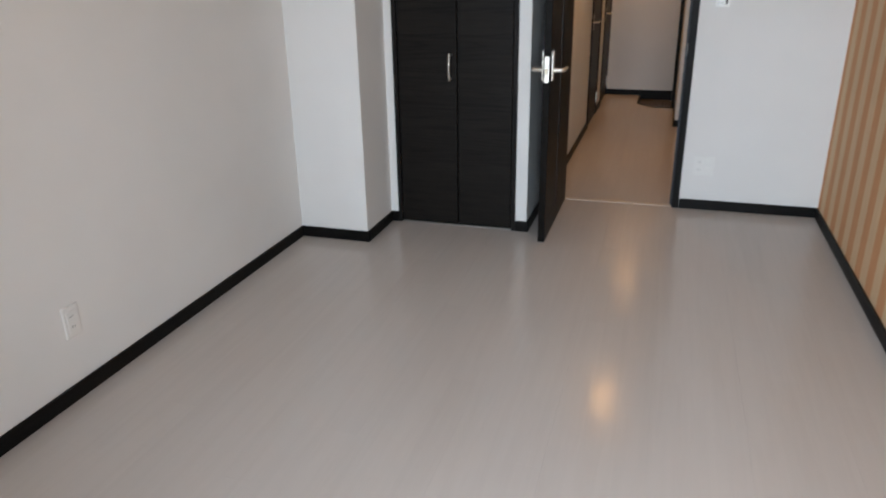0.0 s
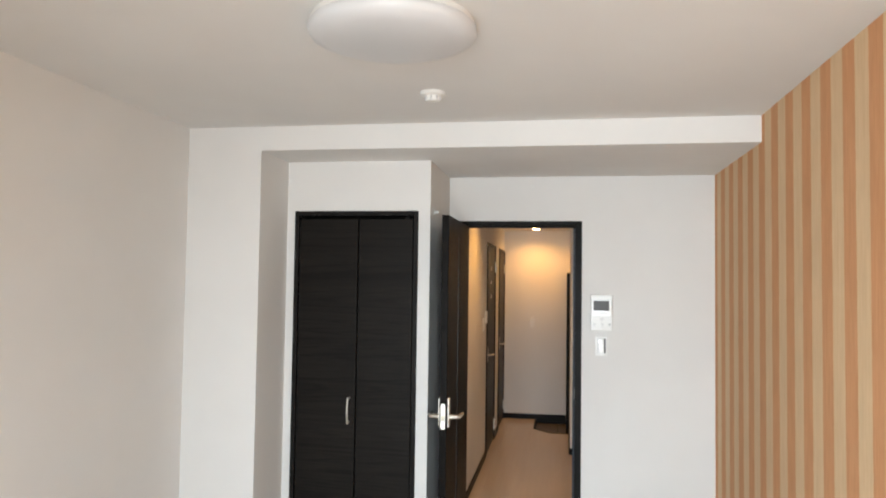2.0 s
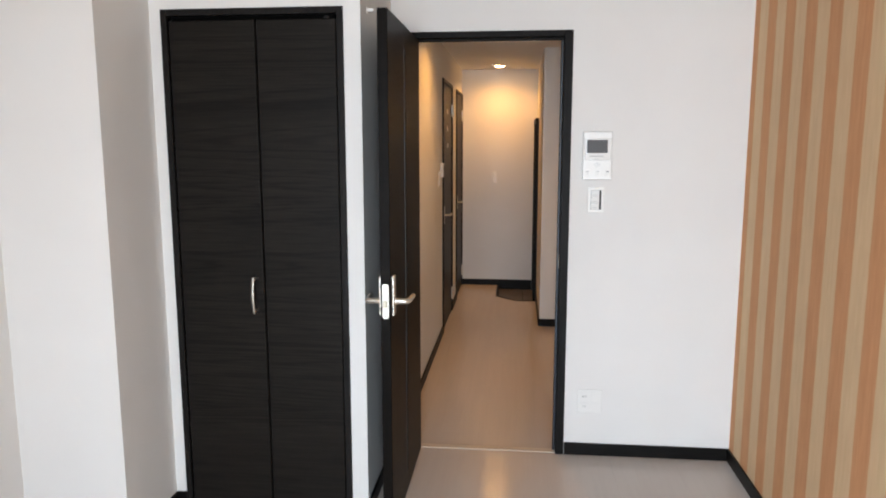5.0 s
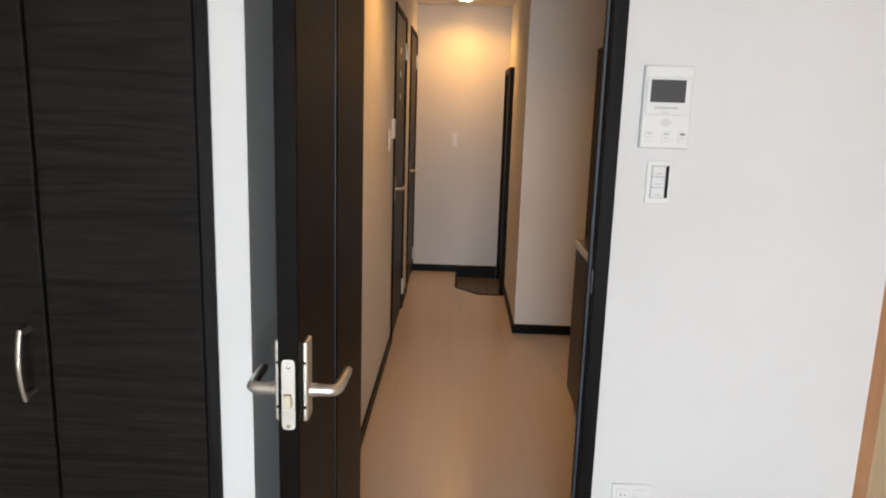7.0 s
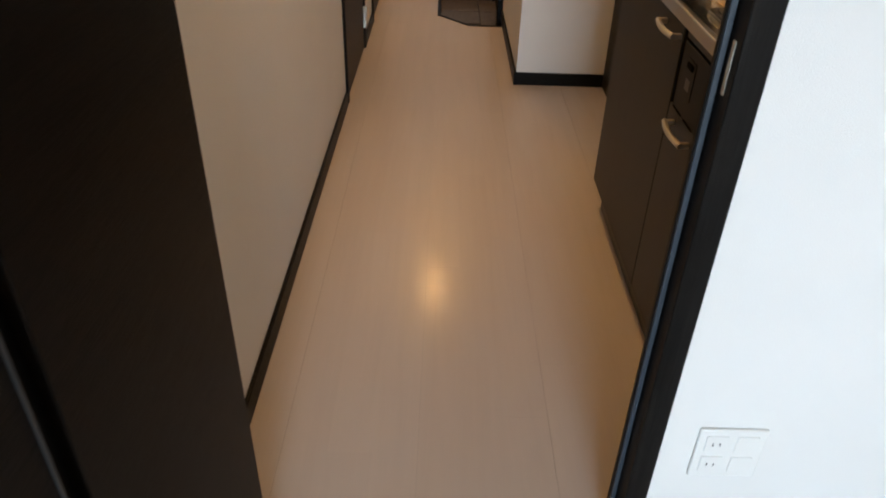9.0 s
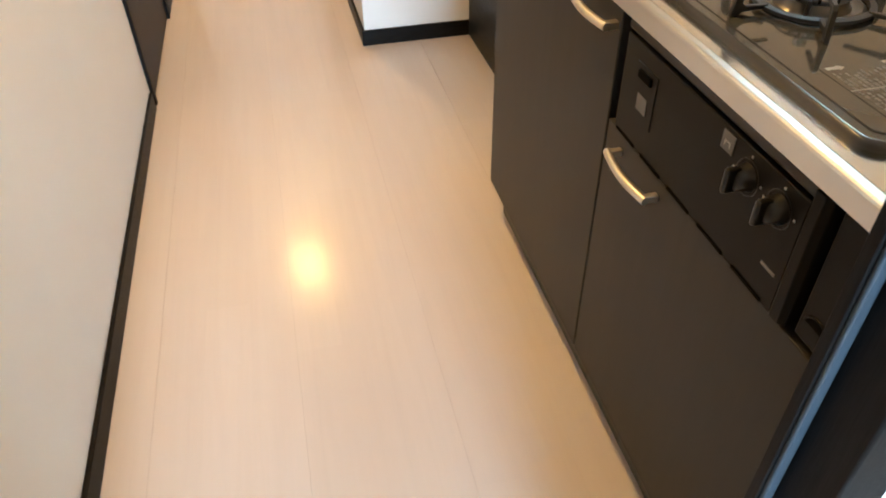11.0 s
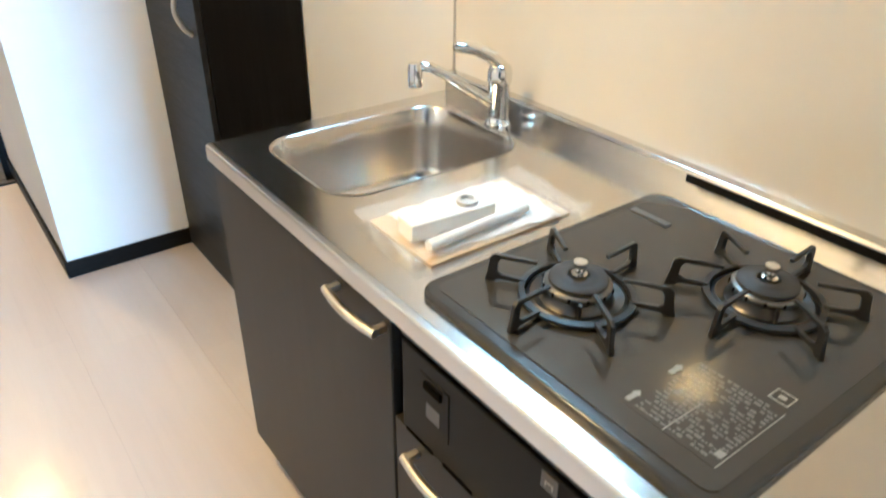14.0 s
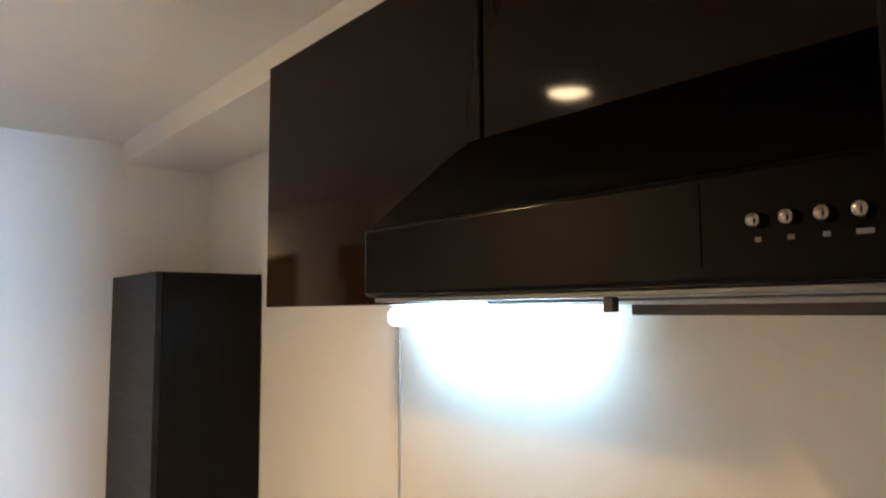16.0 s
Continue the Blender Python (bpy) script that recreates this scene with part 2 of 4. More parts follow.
STICK = material("silver_sticker", (0.085, 0.083, 0.080), 0.45)
ACRYL = material("milky_acrylic", (0.66, 0.665, 0.67), 0.30)
PAPER = material("white_paper", (0.78, 0.77, 0.74), 0.7)
bump(PAPER, noise_tex(PAPER, 25, detail=3), 0.2, 0.002)
CARD = material("tan_card", (0.62, 0.47, 0.28), 0.7)
ALU = material("aluminium_sash", (0.5, 0.5, 0.5), 0.35, 0.8)
LINER = material("closet_lining", (0.5, 0.48, 0.45), 0.7)
SLIT = material("dark_slit_glass", (0.0015, 0.0015, 0.0015), 0.3, spec=0.04)
# Grey-blue colour stands in for light caught on the slit's near edge.
LIT_BEAD = material("lit_slit_edge_grey", (0.020, 0.024, 0.027), 0.4)
TRIM = material("aluminium_edge_trim", (0.46, 0.44, 0.41), 0.4, 0.6)
SILL = material("pale_threshold", (0.60, 0.52, 0.43), 0.35)


def glow(name, colour, strength):
    m = bpy.data.materials.new(name)
    m.use_nodes = True
    b = m.node_tree.nodes["Principled BSDF"]
    b.inputs["Base Color"].default_value = (0.8, 0.8, 0.8, 1)
    b.inputs["Emission Color"].default_value = (*colour, 1)
    b.inputs["Emission Strength"].default_value = strength
    return m


WARM_GLOW = glow("warm_lamp_glow", (1.0, 0.60, 0.26), 45.0)
# Faint emission stands in for tube light that passes through the ivory housing.
END_GLOW = glow("ivory_lamp_end", (1.0, 0.92, 0.76), 0.42)
CAP_GLOW = glow("lit_tube_end", (0.80, 0.96, 1.0), 3.0)
TUBE_GLOW = glow("cool_tube_glow", (0.72, 0.95, 1.0), TUBE_E)


def panel_sheet():
    m = material("glossy_cream_kitchen_panel", (0.74, 0.685, 0.60), 0.20, spec=0.5)
    to_base(m, ramp(m, noise_tex(m, 3, detail=4), [(0.3, (0.71, 0.655, 0.57)), (0.7, (0.75, 0.70, 0.615))]))
    vary_rough(m, noise_tex(m, 7, detail=5), 0.10, 0.17)
    bump(m, noise_tex(m, 35, detail=2), 0.015, 0.001)
    return m


PANEL = panel_sheet()


def tile_sheet():
    m = material("brown_grey_entrance_tile", (0.10, 0.085, 0.075), 0.4)
    to_base(m, ramp(m, noise_tex(m, 40, detail=6), [(0.3, (0.075, 0.06, 0.05)), (0.7, (0.15, 0.13, 0.115))]))
    bump(m, noise_tex(m, 120, detail=3), 0.3, 0.001)
    return m


TILE = tile_sheet()


def clear_film():
    m = material("clear_plastic_film", (0.92, 0.93, 0.95), 0.12)
    n, l, b = nodes(m)
    b.inputs["Alpha"].default_value = 0.22
    bump(m, noise_tex(m, 30, detail=5, distort=1.5), 0.9, 0.006)
    return m


FILM = clear_film()
GLASS = material("window_glass", (1, 1, 1), 0.02)
GLASS.node_tree.nodes["Principled BSDF"].inputs["Transmission Weight"].default_value = 1.0

# ---- building helpers ----
ORIGIN = {}


def crease(bm):
    """Marks the edges between steep smooth faces as sharp."""
    bm.normal_update()
    for e in bm.edges:
        if len(e.link_faces) == 2 and e.calc_face_angle(0) > radians(50):
            e.smooth = False


def thing(name, base, label, category, group="", kind=""):
    ob = new(name)
    ob.location = base
    ob.empty_display_size = 0.05
    ORIGIN[ob.name] = Vector(base)
    return tagged(ob, label, category, group, kind)


def part(name, bm, mat, parent=None, label="", smooth=True):
    org = ORIGIN[parent.name] if parent else Vector((0, 0, 0))
    bmesh.ops.recalc_face_normals(bm, faces=bm.faces[:])
    bmesh.ops.translate(bm, vec=-org, verts=bm.verts[:])
    if smooth:
        crease(bm)
    me = bpy.data.meshes.new(name)
    bm.to_mesh(me)
    bm.free()
    me.materials.append(mat)
    ob = new(name, me)
    if parent:
        ob.parent = parent
    ORIGIN[ob.name] = org
    return tagged(ob, label)


def solo(name, bm, mat, label, category, kind="", group="", smooth=True):
    """A thing or piece of the setting that is one mesh."""
    c = [v.co.copy() for v in bm.verts]
    lo = Vector([min(v[i] for v in c) for i in range(3)])
    hi = Vector([max(v[i] for v in c) for i in range(3)])
    base = Vector(((lo.x + hi.x) / 2, (lo.y + hi.y) / 2, lo.z)) if kind != "structure" else Vector((0, 0, 0))
    ob = part(name, bm, mat, None, "", smooth)
    ob.data.transform(Matrix.Translation(-base))
    ob.location = base
    ORIGIN[ob.name] = base
    return tagged(ob, label, category, group, kind)


def box(x0, x1, y0, y1, z0, z1, bevel=0.0, seg=2, bm=None):
    b = bmesh.new()
    vs = [b.verts.new((x, y, z)) for x in (x0, x1) for y in (y0, y1) for z in (z0, z1)]
    for f in ((0, 1, 3, 2), (4, 6, 7, 5), (0, 4, 5, 1), (2, 3, 7, 6), (0, 2, 6, 4), (1, 5, 7, 3)):
        b.faces.new([vs[i] for i in f])
    if bevel:
        b.normal_update()
        mains = [f.normal.copy() for f in b.faces]
        bmesh.ops.bevel(b, geom=b.edges[:], offset=bevel, segments=seg, affect="EDGES", profile=0.5)
        b.normal_update()
        for f in b.faces:
            f.smooth = max(abs(f.normal.dot(n)) for n in mains) < 0.9995
    return join(bm, b)


def join(bm, b):
    if bm is None:
        return b
    me = bpy.data.meshes.new("tmp")
    b.to_mesh(me)
    b.free()
    bm.from_mesh(me)
    bpy.data.meshes.remove(me)
    return bm


def prism(poly, axis, a, c, bevel=0.0, seg=2, bm=None):
    """A polygon in the plane across the axis, drawn out from a to c. Poly axes: x:(y,z), y:(x,z), z:(x,y)."""
    b = bmesh.new()

    def at(p, d):
        return {"x": (d, p[0], p[1]), "y": (p[0], d, p[1]), "z": (p[0], p[1], d)}[axis]
    lo, hi = [b.verts.new(at(p, a)) for p in poly], [b.verts.new(at(p, c)) for p in poly]
    b.faces.new(lo)
    b.faces.new(hi[::-1])
    for i in range(len(poly)):
        j = (i + 1) % len(poly)
        b.faces.new((lo[i], lo[j], hi[j], hi[i]))
    bmesh.ops.recalc_face_normals(b, faces=b.faces[:])
    if bevel:
        b.normal_update()
        mains = [f.normal.copy() for f in b.faces]
        bmesh.ops.bevel(b, geom=b.edges[:], offset=bevel, segments=seg, affect="EDGES", profile=0.5)
        b.normal_update()
        for f in b.faces:
            f.smooth = max(abs(f.normal.dot(n)) for n in mains) < 0.9995
    return join(bm, b)


def lathe(profile, centre, axis="z", seg=32, bm=None):
    """Turns (radius, height) pairs about an axis through the centre."""
    b = bmesh.new()
    rings = []
    for r, h in profile:
        if r < 1e-5:
            rings.append([b.verts.new((0, 0, h))])
        else:
            rings.append([b.verts.new((r * math.cos(2 * math.pi * k / seg), r * math.sin(2 * math.pi * k / seg), h)) for k in range(seg)])
    for p, q in zip(rings, rings[1:]):
        for k in range(seg):
            j = (k + 1) % seg
            ids = [p[k % len(p)], p[j % len(p)], q[j % len(q)], q[k % len(q)]]
            u = list(dict.fromkeys(ids))
            if len(u) > 2:
                b.faces.new(u)
    for f in b.faces:
        f.smooth = True
    turn = {"z": Matrix(), "x": Matrix.Rotation(radians(90), 4, "Y"), "-x": Matrix.Rotation(radians(-90), 4, "Y"),
            "y": Matrix.Rotation(radians(-90), 4, "X"), "-y": Matrix.Rotation(radians(90), 4, "X")}[axis]
    b.transform(Matrix.Translation(centre) @ turn)
    return join(bm, b)


def tube(points, r, seg=12, bm=None, flat=1.0):
    """A round bar along points; flat squeezes it across."""
    b = bmesh.new()
    pts = [Vector(p) for p in points]
    radii = r if isinstance(r, (list, tuple)) else [r] * len(pts)
    rings = []
    side = None
    for i, p in enumerate(pts):
        d = (pts[min(i + 1, len(pts) - 1)] - pts[max(i - 1, 0)]).normalized()
        if side is None:
            side = d.orthogonal().normalized()
        side = (side - d * side.dot(d)).normalized()
        up = d.cross(side)
        rings.append([b.verts.new(p + radii[i] * (math.cos(2 * math.pi * k / seg) * side * flat + math.sin(2 * math.pi * k / seg) * up)) for k in range(seg)])
    for a, c in zip(rings, rings[1:]):
        for k in range(seg):
            b.faces.new((a[k], a[(k + 1) % seg], c[(k + 1) % seg], c[k]))
    for f in b.faces:
        f.smooth = True
    b.faces.new(rings[0][::-1])
    b.faces.new(rings[-1])
    return join(bm, b)


def rounded(x0, x1, y0, y1, r, n=6):
    """Outline of a rectangle with round corners."""
    out = []
    for cx, cy, a in ((x1 - r, y1 - r, 0), (x0 + r, y1 - r, 90), (x0 + r, y0 + r, 180), (x1 - r, y0 + r, 270)):
        for k in range(n + 1):
            t = radians(a + 90 * k / n)
            out.append((cx + r * math.cos(t), cy + r * math.sin(t)))
    return out


def bow(a, c, out, n=11):
    """Points of a bow handle from a to c that bulges by the vector out."""
    a, c, out = Vector(a), Vector(c), Vector(out)
    return [a.lerp(c, k / (n - 1)) + out * (0.72 + 0.28 * math.sin(math.pi * k / (n - 1))) for k in range(n)]


# ---- plan ----
XL, XR, YB = -2.056, 0.816, -5.35          # the room's left, right and back walls
CEIL_Z, BEAM_Z, HALL_Z = 2.443, 2.318, 2.272
COL_Y, COL_X, CLO_Y, PIER_X = -1.055, -1.648, -0.674, -0.818
WALL_T = 0.045                              # the wall with the room door
HX0, HX1, HEND = -0.806, -0.019, 4.225        # the corridor
XK, PIL_Y = 0.716, 2.505                    # the kitchen's wall and the pillar's face
TH = 0.12


def wall(name, bm, label, mat=None):
    return solo(name, bm, mat or WALL, label, "wall", "structure", smooth=False)


# ---- floor ----
floor = thing("floor", (0, 0, 0), "pale greyish wood-grain floor boards with a satin sheen", "floor", kind="structure")
slab = box(XL - TH, XR + TH, YB - TH, 0.03, -0.12, -0.0014)
gen = [(HX0 - TH, 0.03), (XR + TH, 0.03), (XR + TH, 3.46), (-0.22, 3.46), (-0.40, 3.66), (-0.40, HEND + TH), (HX0 - TH, HEND + TH)]
prism(gen, "z", -0.12, -0.0014, bm=slab)
part("floor_base", slab, JOINT, floor, smooth=False)
# ---- walls of the room ----
wall("wall_west", box(XL - TH, XL, YB, 0.0, 0, CEIL_Z), "white textured wallpaper on a plain wall")
wall("wall_east", box(XR, XR + TH, YB, -0.0, 0, CEIL_Z), "orange and cream vertically striped wallpaper accent wall", STRIPE)
WX0, WX1, WZ0, WZ1 = -1.03, 0.55, 0.10, 2.10
back = box(XL - TH, WX0, YB - TH, YB, 0, CEIL_Z)
box(WX1, XR + TH, YB - TH, YB, 0, CEIL_Z, bm=back)
box(WX0, WX1, YB - TH, YB, WZ1, CEIL_Z, bm=back)
box(WX0, WX1, YB - TH, YB, 0, WZ0, bm=back)
wall("wall_south", back, "white wallpapered wall round the balcony window")
wall("pillar_1", box(XL, COL_X, COL_Y, 0.0, 0, BEAM_Z), "white wallpapered square pillar in the room corner")
CX0, CX1, CZ1 = -1.576, -0.909, 2.012
clo = box(COL_X, CX0, CLO_Y, CLO_Y + 0.06, 0, BEAM_Z)
box(CX1, PIER_X, CLO_Y, 0.0, 0, BEAM_Z, bm=clo)
box(CX0, CX1, CLO_Y, CLO_Y + 0.06, CZ1, BEAM_Z, bm=clo)
wall("wall_closet", clo, "white wallpapered wall round the closet opening")
wall("closet_inside", box(COL_X, CX1, -0.03, 0.0, 0, BEAM_Z), "plain lining at the back of the closet", LINER)
DX0, DX1, DZ1 = -0.722, -0.018, 2.01
dw = box(PIER_X, -0.79, 0.0, WALL_T, 0, BEAM_Z)
box(0.023, XR, 0.0, WALL_T, 0, BEAM_Z, bm=dw)
box(-0.79, 0.023, 0.0, WALL_T, 2.036, BEAM_Z, bm=dw)
wall("wall_north", dw, "white wallpapered wall beside the room door")
wall("beam_1", box(XL, XR, COL_Y, WALL_T, BEAM_Z, CEIL_Z), "white wallpapered ceiling beam across the room")
solo("ceiling", box(XL - TH, XR + TH, YB - TH, WALL_T, CEIL_Z, CEIL_Z + TH), CEIL, "white textured ceiling paper", "ceiling", "structure", smooth=False)

# ---- corridor and kitchen shell ----
D1, D2 = (2.20, 3.01), (3.45, 4.195)
face = prism([(WALL_T, 0), (D1[0] + 0.012, 0), (D1[0] + 0.012, 2.01), (D1[1] - 0.012, 2.01), (D1[1] - 0.012, 0), (D2[0] + 0.012, 0), (D2[0] + 0.012, 2.01), (D2[1] - 0.012, 2.01), (D2[1] - 0.012, 0), (HEND, 0), (HEND, HALL_Z), (WALL_T, HALL_Z)], "x", HX0 - TH, HX0)
wall("wall_corridor", face, "white wallpapered corridor wall with two doors")
wall("wall_corridor_shell", box(HX0 - TH - 0.05, HX0 - TH, WALL_T, HEND, 0, HALL_Z), "plain wall behind the corridor doors")
wall("wall_end", box(HX0 - TH, HX1 + 0.9, HEND, HEND + TH, -0.1, HALL_Z), "white wallpapered wall at the corridor end")
E0, E1, EZ = 3.62, 4.22, 1.745
pil = box(HX1, XK + TH, PIL_Y, E0, 0, HALL_Z)
box(HX1, HX1 + TH, E0, HEND, EZ, HALL_Z, bm=pil)
box(HX1 + 0.10, XK + TH, E0, HEND, -0.1, HALL_Z, bm=pil)
wall("pillar_2", pil, "white wallpapered pillar between kitchen and entrance")
wall("wall_kitchen", box(XK + 0.004, XK + TH, WALL_T, PIL_Y, 0, HALL_Z), "white wallpapered wall behind the kitchen")
wall("beam_2", box(0.421, XK + 0.004, WALL_T, PIL_Y, 2.203, HALL_Z), "white wallpapered low beam over the kitchen")
solo("ceiling_corridor", box(HX0 - TH, XK + TH, WALL_T, HEND + TH, HALL_Z, HALL_Z + TH), CEIL, "white corridor ceiling paper", "ceiling", "structure", smooth=False)
wall("kitchen_panel", box(XK - 0.002, XK + 0.003, WALL_T, 1.306, 0.86, 2.2), "glossy cream splashback panel behind the kitchen", PANEL)
solo("trim_panel", box(XK - 0.006, XK + 0.003, 1.3062, 1.3115, 0.86, 2.2, 0.0008, 1), TRIM, "slim metal edge strip of the kitchen panel", "trim", "structure")


# ---- baseboards: a dark strip with a rounded top edge ----
def baseboard(x0, x1, y0, y1, h=0.062):
    solo("baseboard", box(x0, x1, y0, y1, 0.0, h, 0.0025, 2), BASE, "dark brown baseboard along the wall", "baseboard", "structure", "baseboards")


BT = 0.011
baseboard(XL, XL + BT, YB + 0.01, COL_Y - BT)
baseboard(XL, COL_X + BT, COL_Y - BT, COL_Y)
baseboard(COL_X, COL_X + BT, COL_Y, CLO_Y - BT)
baseboard(COL_X, CX0 - 0.026, CLO_Y - BT, CLO_Y)
baseboard(CX1 + 0.026, PIER_X + BT, CLO_Y - BT, CLO_Y)
baseboard(PIER_X, PIER_X + BT, CLO_Y, -0.016)
baseboard(0.025, XR - BT, -BT, 0)
baseboard(XR - BT, XR, YB + 0.01, 0)
baseboard(HX0, HX0 + BT, WALL_T + 0.02, D1[0] - 0.02)
baseboard(HX0, HX0 + BT, D1[1] + 0.02, D2[0] - 0.02)
baseboard(HX0, -0.42, HEND - BT, HEND)
solo("baseboard", box(-0.4198, HX1 - 0.036, HEND - BT, HEND, -0.045, 0.062, 0.0025, 2), BASE, "dark brown baseboard along the entrance wall", "baseboard", "structure", "baseboards")
baseboard(HX1 - BT, XK, PIL_Y - BT, PIL_Y)
baseboard(HX1 - BT, HX1, PIL_Y, E0 - 0.02)
solo("threshold", box(DX0, DX1, 0.005, 0.045, -0.01, 0.004, 0.0015, 1), SILL, "pale strip across the doorway floor", "threshold", "structure")

# ---- balcony window behind the walk ----
win = thing("window_1", (-0.24, YB, WZ0), "aluminium sliding balcony window with clear panes", "window", kind="structure")
fr = box(WX0, WX0 + 0.05, YB - 0.1, YB - 0.02, WZ0, WZ1)
box(WX1 - 0.05, WX1, YB - 0.1, YB - 0.02, WZ0, WZ1, bm=fr)
box(WX0 + 0.05, WX1 - 0.05, YB - 0.1, YB - 0.02, WZ1 - 0.05, WZ1, bm=fr)
box(WX0 + 0.05, WX1 - 0.05, YB - 0.1, YB - 0.02, WZ0, WZ0 + 0.05, bm=fr)
part("window_frame", fr, ALU, win, smooth=False)
for a, c, d in ((WX0 + 0.05, -0.22, 0.05), (-0.26, WX1 - 0.05, 0.075)):
    sash = box(a, a + 0.04, YB - d - 0.02, YB - d, WZ0 + 0.05, WZ1 - 0.05)
    box(c - 0.04, c, YB - d - 0.02, YB - d, WZ0 + 0.05, WZ1 - 0.05, bm=sash)
    part("sash", sash, ALU, win, smooth=False)
    pane = part("pane", box(a + 0.04, c - 0.04, YB - d - 0.013, YB - d - 0.008, WZ0 + 0.05, WZ1 - 0.05), GLASS, win, smooth=False)
    pane.visible_shadow = False
ground = solo("ground", box(-3000, 3000, -3000, 3000, -6.2, -6.0), material("distant_ground", (0.22, 0.21, 0.19), 0.9), "pale ground far below the balcony", "ground", "structure", smooth=False)

# ---- closet: dark frame and two folding leaves ----
cf = thing("trim_closet", (CX0, CLO_Y, 0), "dark wood-grain closet frame", "door frame", kind="structure")
FO = 0.025
part("jamb", box(CX0 - FO, CX0, CLO_Y - 0.009, CLO_Y + 0.055, 0, CZ1 + FO, 0.002, 1), FRAMEC, cf)
part("jamb", box(CX1, CX1 + FO, CLO_Y - 0.009, CLO_Y + 0.055, 0, CZ1 + FO, 0.002, 1), FRAMEC, cf)
part("head", box(CX0, CX1, CLO_Y - 0.009, CLO_Y + 0.055, CZ1, CZ1 + FO, 0.002, 1), FRAMEC, cf)
part("rail", box(CX0 + 0.01, CX1 - 0.01, CLO_Y + 0.01, CLO_Y + 0.04, CZ1 - 0.016, CZ1), GAP, cf)
part("floor_strip", box(CX0, CX1, CLO_Y + 0.002, CLO_Y + 0.05, -0.005, 0.004, 0.001, 1), TRIM, cf)


def fold_leaf(x0, x1, handle_at=None, pivot=False):
    leaf = thing("closet_door", ((x0 + x1) / 2, CLO_Y + 0.02, 0.01), "black-brown wood-grain folding closet door leaf, closed", "closet door", "closet doors")
    p = part("panel", box(x0, x1, CLO_Y - 0.003, CLO_Y + 0.022, 0.012, CZ1 - 0.018, 0.0035, 2), CLOSET, leaf)
    if handle_at:
        h = part("handle", tube(bow((handle_at, CLO_Y - 0.003, 0.855), (handle_at, CLO_Y - 0.003, 1.000), (0, -0.046, 0)), 0.0075, 10, flat=0.7), NICKEL, leaf, "satin metal bow handle")
        for z in (0.862, 0.993):
            part("post", tube([(handle_at, CLO_Y - 0.002, z), (handle_at, CLO_Y - 0.036, z)], 0.0055, 10), NICKEL, leaf)
    if pivot:
        part("pivot", box(x1 - 0.045, x1 - 0.028, CLO_Y - 0.001, CLO_Y + 0.02, CZ1 - 0.019, CZ1 - 0.008, 0.002, 1), BLACKP, leaf)
    return leaf


CM = -1.226
fold_leaf(CX0 + 0.004, CM - 0.003, -1.261)
fold_leaf(CM + 0.003, CX1 - 0.004, None, True)

# ---- the room door: frame and open leaf ----
rf = thing("trim_door", (0, 0, 0), "dark wood-grain door frame", "door frame", kind="structure")
FD = WALL_T + 0.005
for x0, x1 in ((-0.79, DX0), (DX1, 0.023)):
    part("jamb", box(x0, x1, -0.011, FD, 0, 2.036, 0.002, 1), FRAME, rf)
part("head", box(DX0, DX1, -0.011, FD, 2.008, 2.036, 0.002, 1), FRAME, rf)
for x0, x1 in ((DX0, DX0 + 0.012), (DX1 - 0.012, DX1)):
    part("door_stop", box(x0, x1, 0.034, 0.044, 0, 2.008, 0.001, 1), FRAME, rf)
part("door_stop", box(DX0 + 0.012, DX1 - 0.012, 0.034, 0.044, 1.996, 2.008, 0.001, 1), FRAME, rf)
part("seal", box(DX1 - 0.010, DX1 - 0.001, 0.0295, 0.0338, 0.002, 1.995, 0.0015, 2), GASKET, rf, "blue-grey rubber door seal")
part("strike_plate", box(DX1 - 0.002, DX1, 0.007, 0.016, 0.930, 1.000, 0.0008, 1), NICKEL, rf, "satin metal strike plate")

LX0, LX1, LY0, LY1 = -0.724, -0.686, -0.840, -0.016
rd = thing("door_1", (LX0, LY1, 0.008), "dark brown wood-grain room door standing wide open", "door", kind="structure")
SY0, SY1 = -0.474, -0.442
leaf = box(LX0, LX1, LY0, SY0, 0.008, 2.0, 0.002, 1)
box(LX0, LX1, SY1, LY1, 0.008, 2.0, 0.002, 1, bm=leaf)
box(LX0, LX1, SY0, SY1, 0.008, 0.10, bm=leaf)
box(LX0, LX1, SY0, SY1, 1.90, 2.0, bm=leaf)
lf = part("leaf", leaf, LEAF, rd)
part("slit_pane", box(LX0 + 0.012, LX1 - 0.012, SY0, SY1, 0.10, 1.90), SLIT, rd, "narrow dark glass slit", smooth=False)
# Slim beads along the slit, coloured as if their edge catches light.
for s, x in ((1, LX1), (-1, LX0)):
    part("slit_lit_edge", box(min(x, x + s * 0.002), max(x, x + s * 0.002), SY0 - 0.004, SY0, 0.097, 1.903), LIT_BEAD, rd, smooth=False)
lat = part("latch_plate", prism(rounded(LX0 + 0.007, LX1 - 0.007, 0.878, 1.010, 0.008, 5), "y", LY0 - 0.002, LY0 + 0.001), NICKEL, rd, "satin steel latch plate")
part("latch_bolt", prism(rounded(LX0 + 0.010, LX1 - 0.012, LY0 - 0.013, LY0 + 0.004, 0.005, 4), "z", 0.922, 0.946, 0.002, 2), IVORY, rd, "ivory plastic latch bolt")
for z in (0.886, 0.996):
    part("screw", lathe([(0.0, 0.0022), (0.003, 0.002), (0.0038, 0.001), (0.0038, 0)], ((LX0 + LX1) / 2, LY0 - 0.001, z), "-y", 12), CHROME, rd)


